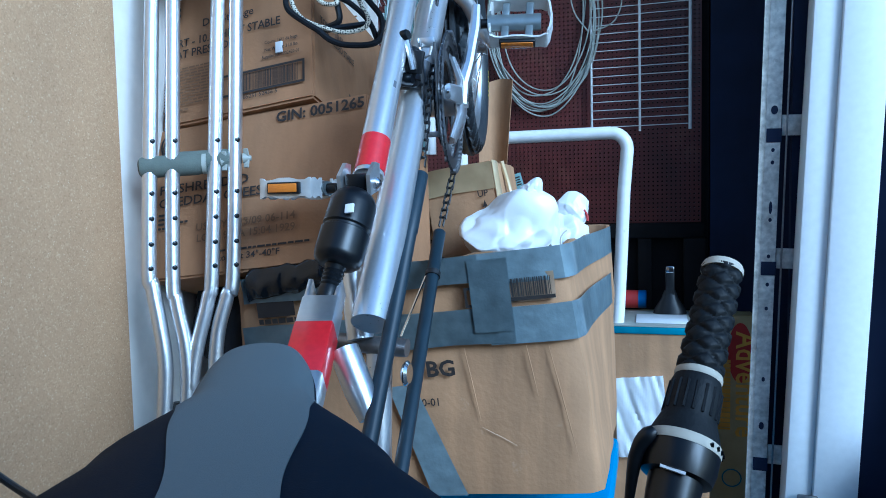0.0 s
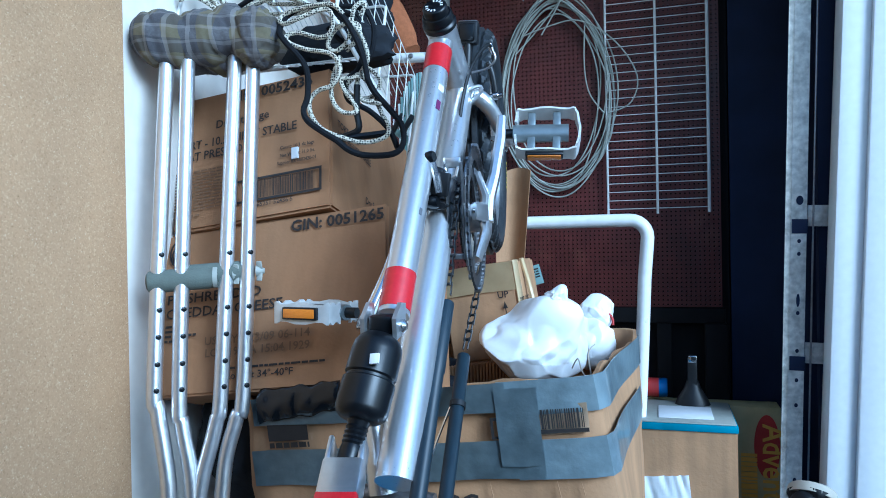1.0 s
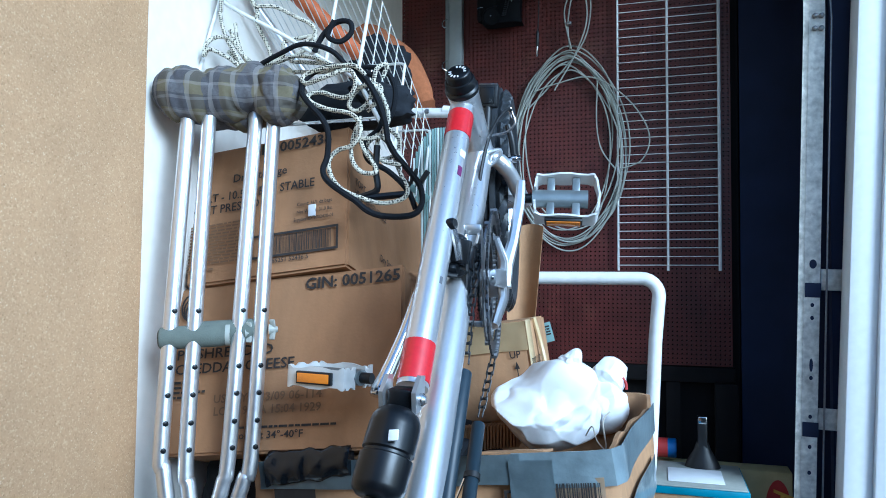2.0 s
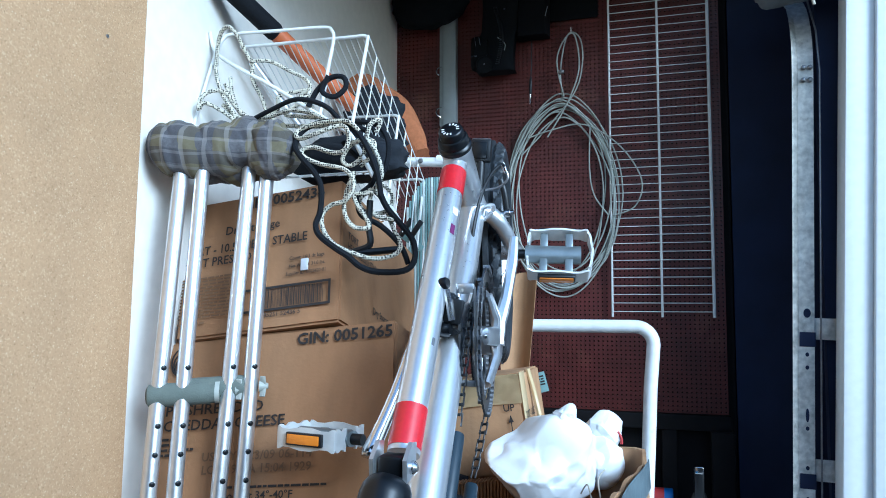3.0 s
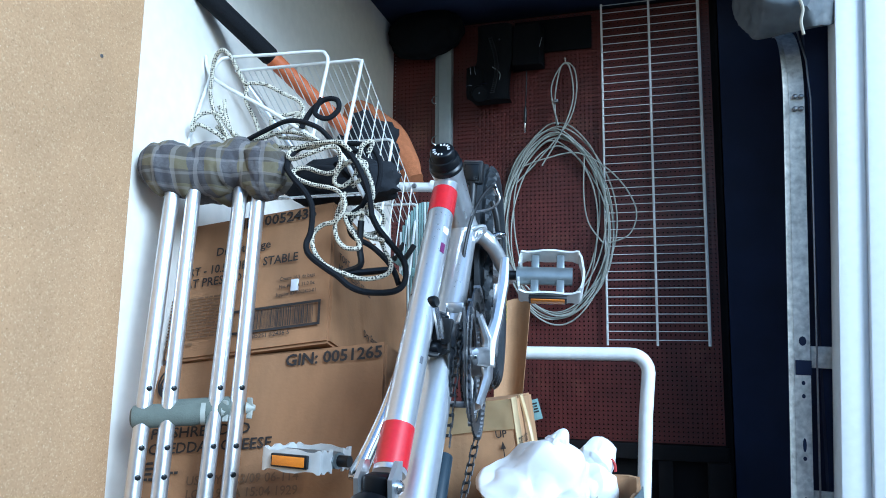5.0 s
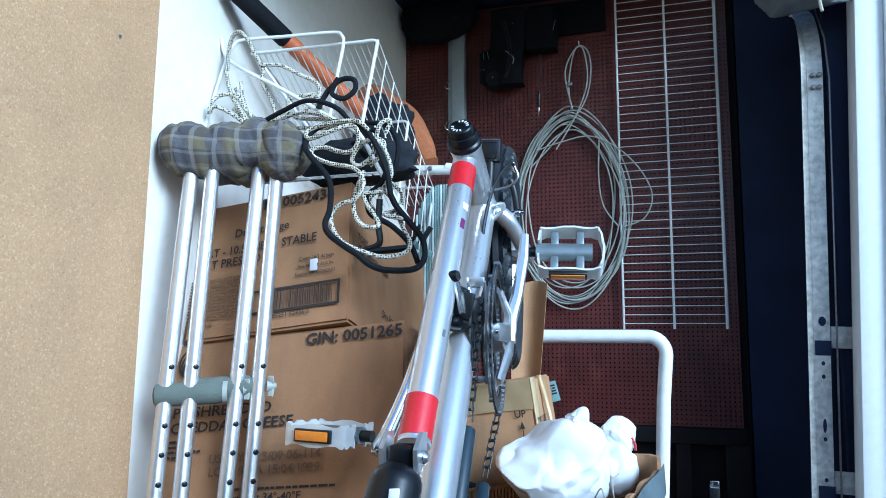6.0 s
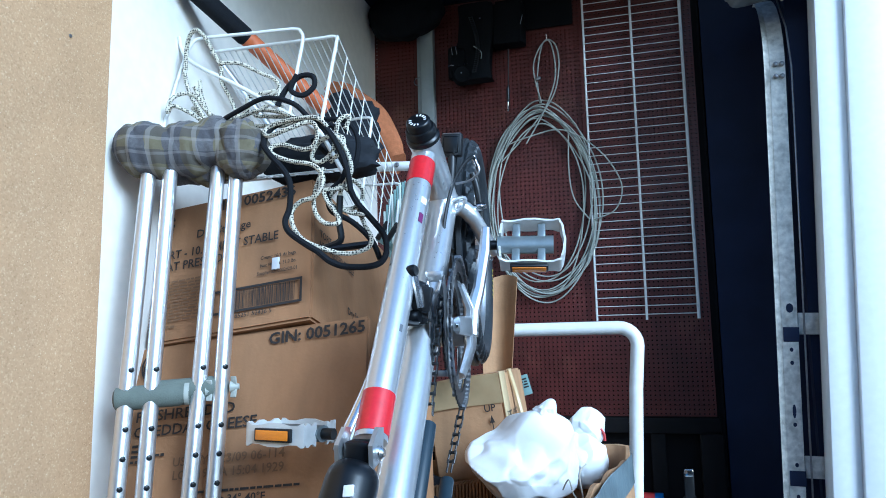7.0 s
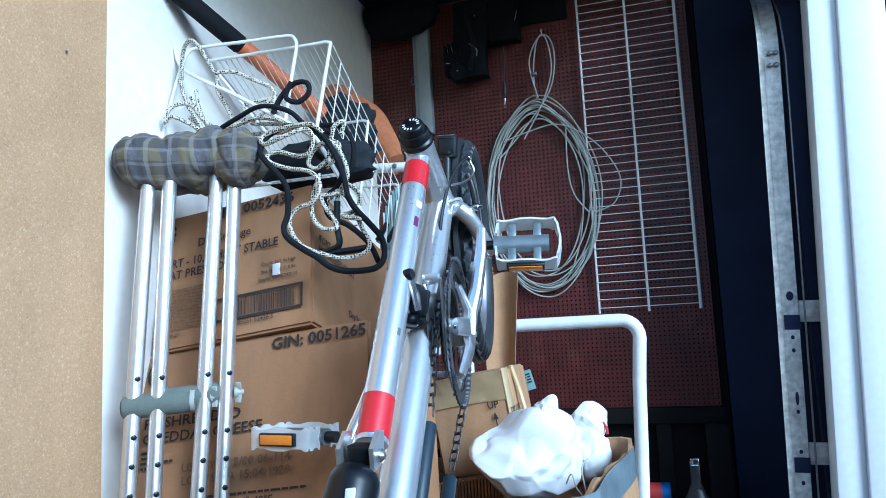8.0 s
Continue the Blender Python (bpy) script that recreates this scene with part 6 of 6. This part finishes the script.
part("rear_leg", tube([(0.53, -1.69, 0.86), (0.54, -1.8, 0.5), (0.55, -1.85, 0.02)], 0.016, 12), SILVER, bike)

# saddle: nose towards the cartons
NOSE = Vector((0.478, -1.585, 0.0))
ALONG, ACROSS = Vector((0.457, -0.889, 0.0)), Vector((0.889, 0.457, 0.0))


def between(table, u):
    """A smooth value between the rows (place, value) of a table."""
    for (a, va), (b, vb) in zip(table, table[1:]):
        if u <= b:
            k = max(0.0, (u - a) / (b - a))
            return va + (vb - va) * k * k * (3 - 2 * k)
    return table[-1][1]


def saddle_half(u):
    nose = 0.047 * math.sqrt(max(0.0, 1 - (1 - min(1, u / 0.15)) ** 2.2))
    return max(0.003, nose) + between([(0.0, 0.0), (0.18, 0.0), (0.27, 0.046), (0.34, 0.074), (0.46, 0.094)], u)


def saddle_rows(panel, lift, n=60, m=32):
    """Rows of the padded top, from the nose to the rear; the panel narrows behind the nose."""
    rows = []
    for i in range(n + 1):
        u = 0.46 * (i / n) ** 1.4
        half = saddle_half(u)
        w = half if not panel else min(half * 0.97, between([(0.0, 0.05), (0.2, 0.047), (0.25, 0.042), (0.37, 0.028), (0.46, 0.026)], u))
        row = []
        for q in range(-m, m + 1):
            v = w * q / m
            e = abs(v) / half
            top = 0.993 - 0.026 * max(0, 1 - u / 0.07) ** 2 - 0.008 * e ** 2 - 0.012 * e ** 7 - 0.012 * min(1, max(0, abs(v) - 0.04) / 0.07) - 0.004 * min(1, u / 0.4) - 0.06 * v * min(1, u / 0.25)
            p = NOSE + ALONG * u + ACROSS * v
            row.append(Vector((p.x, p.y, top + lift)))
        rows.append(row)
    return rows


def skin(rows, thick):
    bm = bmesh.new()
    vr = [[bm.verts.new(v) for v in r] for r in rows]
    for a, b2 in zip(vr, vr[1:]):
        for j in range(len(a) - 1):
            bm.faces.new((a[j], a[j + 1], b2[j + 1], b2[j]))
    bmesh.ops.recalc_face_normals(bm, faces=bm.faces[:])
    if sum(f.normal.z for f in bm.faces) < 0:
        bmesh.ops.reverse_faces(bm, faces=bm.faces[:])
    bmesh.ops.solidify(bm, geom=bm.faces[:], thickness=thick)
    return bm


saddle = part("saddle", skin(saddle_rows(False, 0.0), 0.024), SEATB, bike, "padded saddle with dark vinyl sides")
part("centre_panel", skin(saddle_rows(True, 0.0016), 0.0014), SEATG, saddle, "grey stretch fabric panel")
part("seat_post", tube([(0.58, -1.78, 0.93), (0.57, -1.76, 0.6), (0.56, -1.74, 0.1)], 0.015, 12), SILVER, bike)
part("control_cable", tube(smooth([(0.5, -1.78, 0.86), (0.4, -1.76, 0.875), (0.345, -1.75, 0.888), (0.31, -1.75, 0.905), (0.2, -1.75, 0.96), (0.1, -1.75, 1.01)], 6), 0.0032, 8), BLACK, bike)

# handlebar end with grip shifter
bar = part("handlebar", tube(smooth([(0.852, -1.75, 0.92), (0.845, -1.78, 0.8), (0.78, -1.8, 0.68), (0.66, -1.8, 0.62), (0.56, -1.78, 0.6)], 6), 0.0112, 12), SATIN, bike, "black bent handlebar")
GT, GB = Vector((0.893, -1.63, 1.06)), Vector((0.855, -1.735, 0.93))
gv = (GB - GT).normalized()
def grip_pt(s):
    return GT + (GB - GT) * s


gn = gv.orthogonal().normalized()
gm = gv.cross(gn)
rings = []
for i in range(70):
    s = i / 69
    ring = []
    for j in range(48):
        a = 2 * math.pi * j / 48
        k = 0.0138 + 0.001 * s
        d1 = (s * 3.2 + a / math.pi) % 0.5
        d2 = (s * 3.2 - a / math.pi) % 0.5
        k += 0.0026 * min(1, min(d1, 0.5 - d1, d2, 0.5 - d2) / 0.11) - 0.0012
        ring.append(grip_pt(s * 0.5) + (gn * math.cos(a) + gm * math.sin(a)) * k)
    rings.append(ring)
grip = part("grip", loft(rings), RUBBER, bar, "black rubber grip with diamond pattern")
part("end_cap", lathe(GT - gv * 0.0045, GT + gv * 0.002, [(0, 0.0142), (0.4, 0.0152), (1, 0.0152)], 22), CREAM, bar, "cream end cap")
part("ring", lathe(grip_pt(0.5), grip_pt(0.53), [(0, 0.0158), (0.5, 0.0164), (1, 0.0158)], 22), CREAM, bar, "cream ring")
part("twist_shifter", lathe(grip_pt(0.53), grip_pt(0.79), [(0, 0.0156), (0.12, 0.0172), (0.4, 0.0178), (0.62, 0.0176), (0.8, 0.0205), (1, 0.0236)], 32), RUBBER, bar, "ribbed twist shifter")
part("ring", lathe(grip_pt(0.79), grip_pt(0.83), [(0, 0.0238), (0.5, 0.0248), (1, 0.0246)], 32), CREAM, bar, "cream gear indicator ring")
part("shifter_housing", lathe(grip_pt(0.83), grip_pt(1.15), [(0, 0.0242), (0.2, 0.024), (0.34, 0.0225), (0.36, 0.0175), (0.6, 0.0165), (1, 0.014)], 32), SATIN, bar)
part("housing_mark", tube([grip_pt(0.88) + Vector((-0.012, -0.0205, 0.006)), grip_pt(0.88) + Vector((0.003, -0.0236, 0.003))], 0.0014, 5), PAPER, bar)
for q in range(9):
    d = (gn * math.cos(0.25 * q + 2.9) + gm * math.sin(0.25 * q + 2.9))
    part("gear_mark", box(-0.0012, 0.0012, -0.0012, 0.0012, -0.0012, 0.0012, 0, Matrix.Translation(grip_pt(0.81) + d * 0.0246)), SATIN, bar)
for q in range(18):
    a = 2 * math.pi * q / 18
    d = gn * math.cos(a) + gm * math.sin(a)
    part("rib", tube([grip_pt(0.57) + d * 0.0172, grip_pt(0.69) + d * 0.0178], 0.0011, 5), RUBBER, bar)
part("brake_lever", tube(smooth([(0.845, -1.725, 0.968), (0.834, -1.728, 0.955), (0.828, -1.735, 0.92), (0.82, -1.75, 0.84)], 5), [0.004, 0.005, 0.006, 0.006, 0.0055, 0.005, 0.005, 0.0045, 0.004, 0.0035, 0.003, 0.003, 0.003, 0.003, 0.003, 0.003], 10), SATIN, bar, "black brake lever")

# ---- boxes on the floor by the back wall ----
M5 = Matrix.Translation((0.7, -0.33, 0.0))
papers = thing("cardboard_box", (0.83, -0.25, 0.3), "plain carton with papers and a plastic bag on it", "box")
part("body", carton_body(M5, 0.28, 0.22, 0.745, 0.002, 31), CARD2, papers)
part("lid_edge", box(-0.002, 0.282, -0.004, 0.222, 0.735, 0.752, 0.002, M5), TEAL, papers, "teal printed lid edge")
part("lid_top", box(0.002, 0.278, 0.0, 0.218, 0.7525, 0.756, 0.001, M5), CABLE, papers)
solo("paper_sheet", box(0.8, 0.93, -0.3, -0.18, 0.757, 0.7585, 0.0003), PAPER, (0.86, -0.24, 0.757), "white paper sheet lying on a carton", "paper")
wrap = thing("plastic_wrap", (0.81, -0.34, 0.41), "clear white plastic wrap hanging against the carton", "plastic wrap")
bm = bmesh.new()
rows = []
for i in range(25):
    u = i / 24
    rows.append([bm.verts.new((0.752 + 0.135 * u - 0.02 * u * v, -0.342 - 0.008 * abs(noise.noise(Vector((u * 6 + v * 3, v * 2, 4)))) - 0.004 * abs(math.sin(9 * u + 5 * v)), 0.41 + 0.21 * v + 0.012 * u)) for v in [j / 24 for j in range(25)]])
for r0, r1 in zip(rows, rows[1:]):
    for j in range(24):
        bm.faces.new((r0[j], r0[j + 1], r1[j + 1], r1[j]))
bmesh.ops.solidify(bm, geom=bm.faces[:], thickness=0.001)
part("film", bm, BAG, wrap)
GM = Matrix.Translation((0.74, -0.1, 0.2))
game = thing("game_box", (0.93, -0.06, 0.2), "old yellow board game box standing on end", "game box")
part("body", box(0.0, 0.37, 0.0, 0.07, 0.0, 0.545, 0.003, GM), YELLOW, game)
bm = bmesh.new()
bmesh.ops.create_circle(bm, cap_ends=True, radius=1, segments=28, matrix=GM @ Matrix.Translation((0.335, -0.0012, 0.44)) @ Matrix.Rotation(radians(90), 4, "X") @ Matrix.Diagonal((0.032, 0.085, 1, 1)))
part("red_oval", bm, REDP, game, flat=True)
T5 = GM @ Matrix.Translation((0.325, -0.0028, 0.5)) @ Matrix.Rotation(radians(90), 4, "Y")
part("printed_title", letters("Adventure", 0.082, T5, sx=0.85), GOLD, game, "gold title letters", flat=True)
T6 = GM @ Matrix.Translation((0.27, -0.0028, 0.42)) @ Matrix.Rotation(radians(90), 4, "Y")
tagged(part("printed_title", lines_of_print(T6, [(0.0, 0.2, 0.0, 0.04)]), GOLD, game, flat=True), kind="stuff")
bm = bmesh.new()
tube([GM @ Vector((0.315 + 0.025 * math.cos(a), -0.001, 0.08 + 0.025 * math.sin(a))) for a in [radians(q * 20) for q in range(18)]], 0.002, 5, True, bm)
part("round_print", bm, TEAL, game, flat=True)
solo("shelf_board", box(0.6, 1.1, -0.12, 0.02, 0.13, 0.2, 0.004), DARK, (0.9, -0.05, 0.13), "dark low shelf board", "shelf", kind="structure")
roll = thing("ribbon_roll", (0.8, -0.08, 0.745), "red and blue printed roll on the game box", "roll")
part("roll", lathe((0.765, -0.07, 0.782), (0.802, -0.07, 0.782), [(0, 0.024), (0.05, 0.026), (1, 0.026)], 20), REDP, roll)
part("roll_end", lathe((0.802, -0.07, 0.782), (0.825, -0.07, 0.782), [(0, 0.026), (0.9, 0.026), (1, 0.024)], 20), mat("blue_print", (0.03, 0.13, 0.4), 0.5, 0, 0.2, 40), roll)
clamp = thing("clamp", (0.888, -0.15, 0.757), "small steel clamp with dark base", "clamp")
part("screw", box(0.876, 0.9, -0.155, -0.135, 0.79, 0.88, 0.003), BLACK, clamp)
part("jaw", box(0.877, 0.899, -0.158, -0.13, 0.87, 0.888, 0.002), CHROME, clamp)
part("base", loft([[(0.888 + r * math.cos(a), -0.145 + 0.6 * r * math.sin(a), z) for a in [radians(q * 30) for q in range(12)]] for r, z in ((0.045, 0.756), (0.04, 0.77), (0.022, 0.8), (0.015, 0.82))]), BLACK, clamp)

# dark things beyond the jamb
solo("fabric_bag", crumple((1.5, -0.52, 0.3), (0.13, 0.1, 0.3), 15.2, 0.2), FABRIC, (1.5, -0.52, 0.0), "dark blue fabric bag standing beside the jamb", "bag")
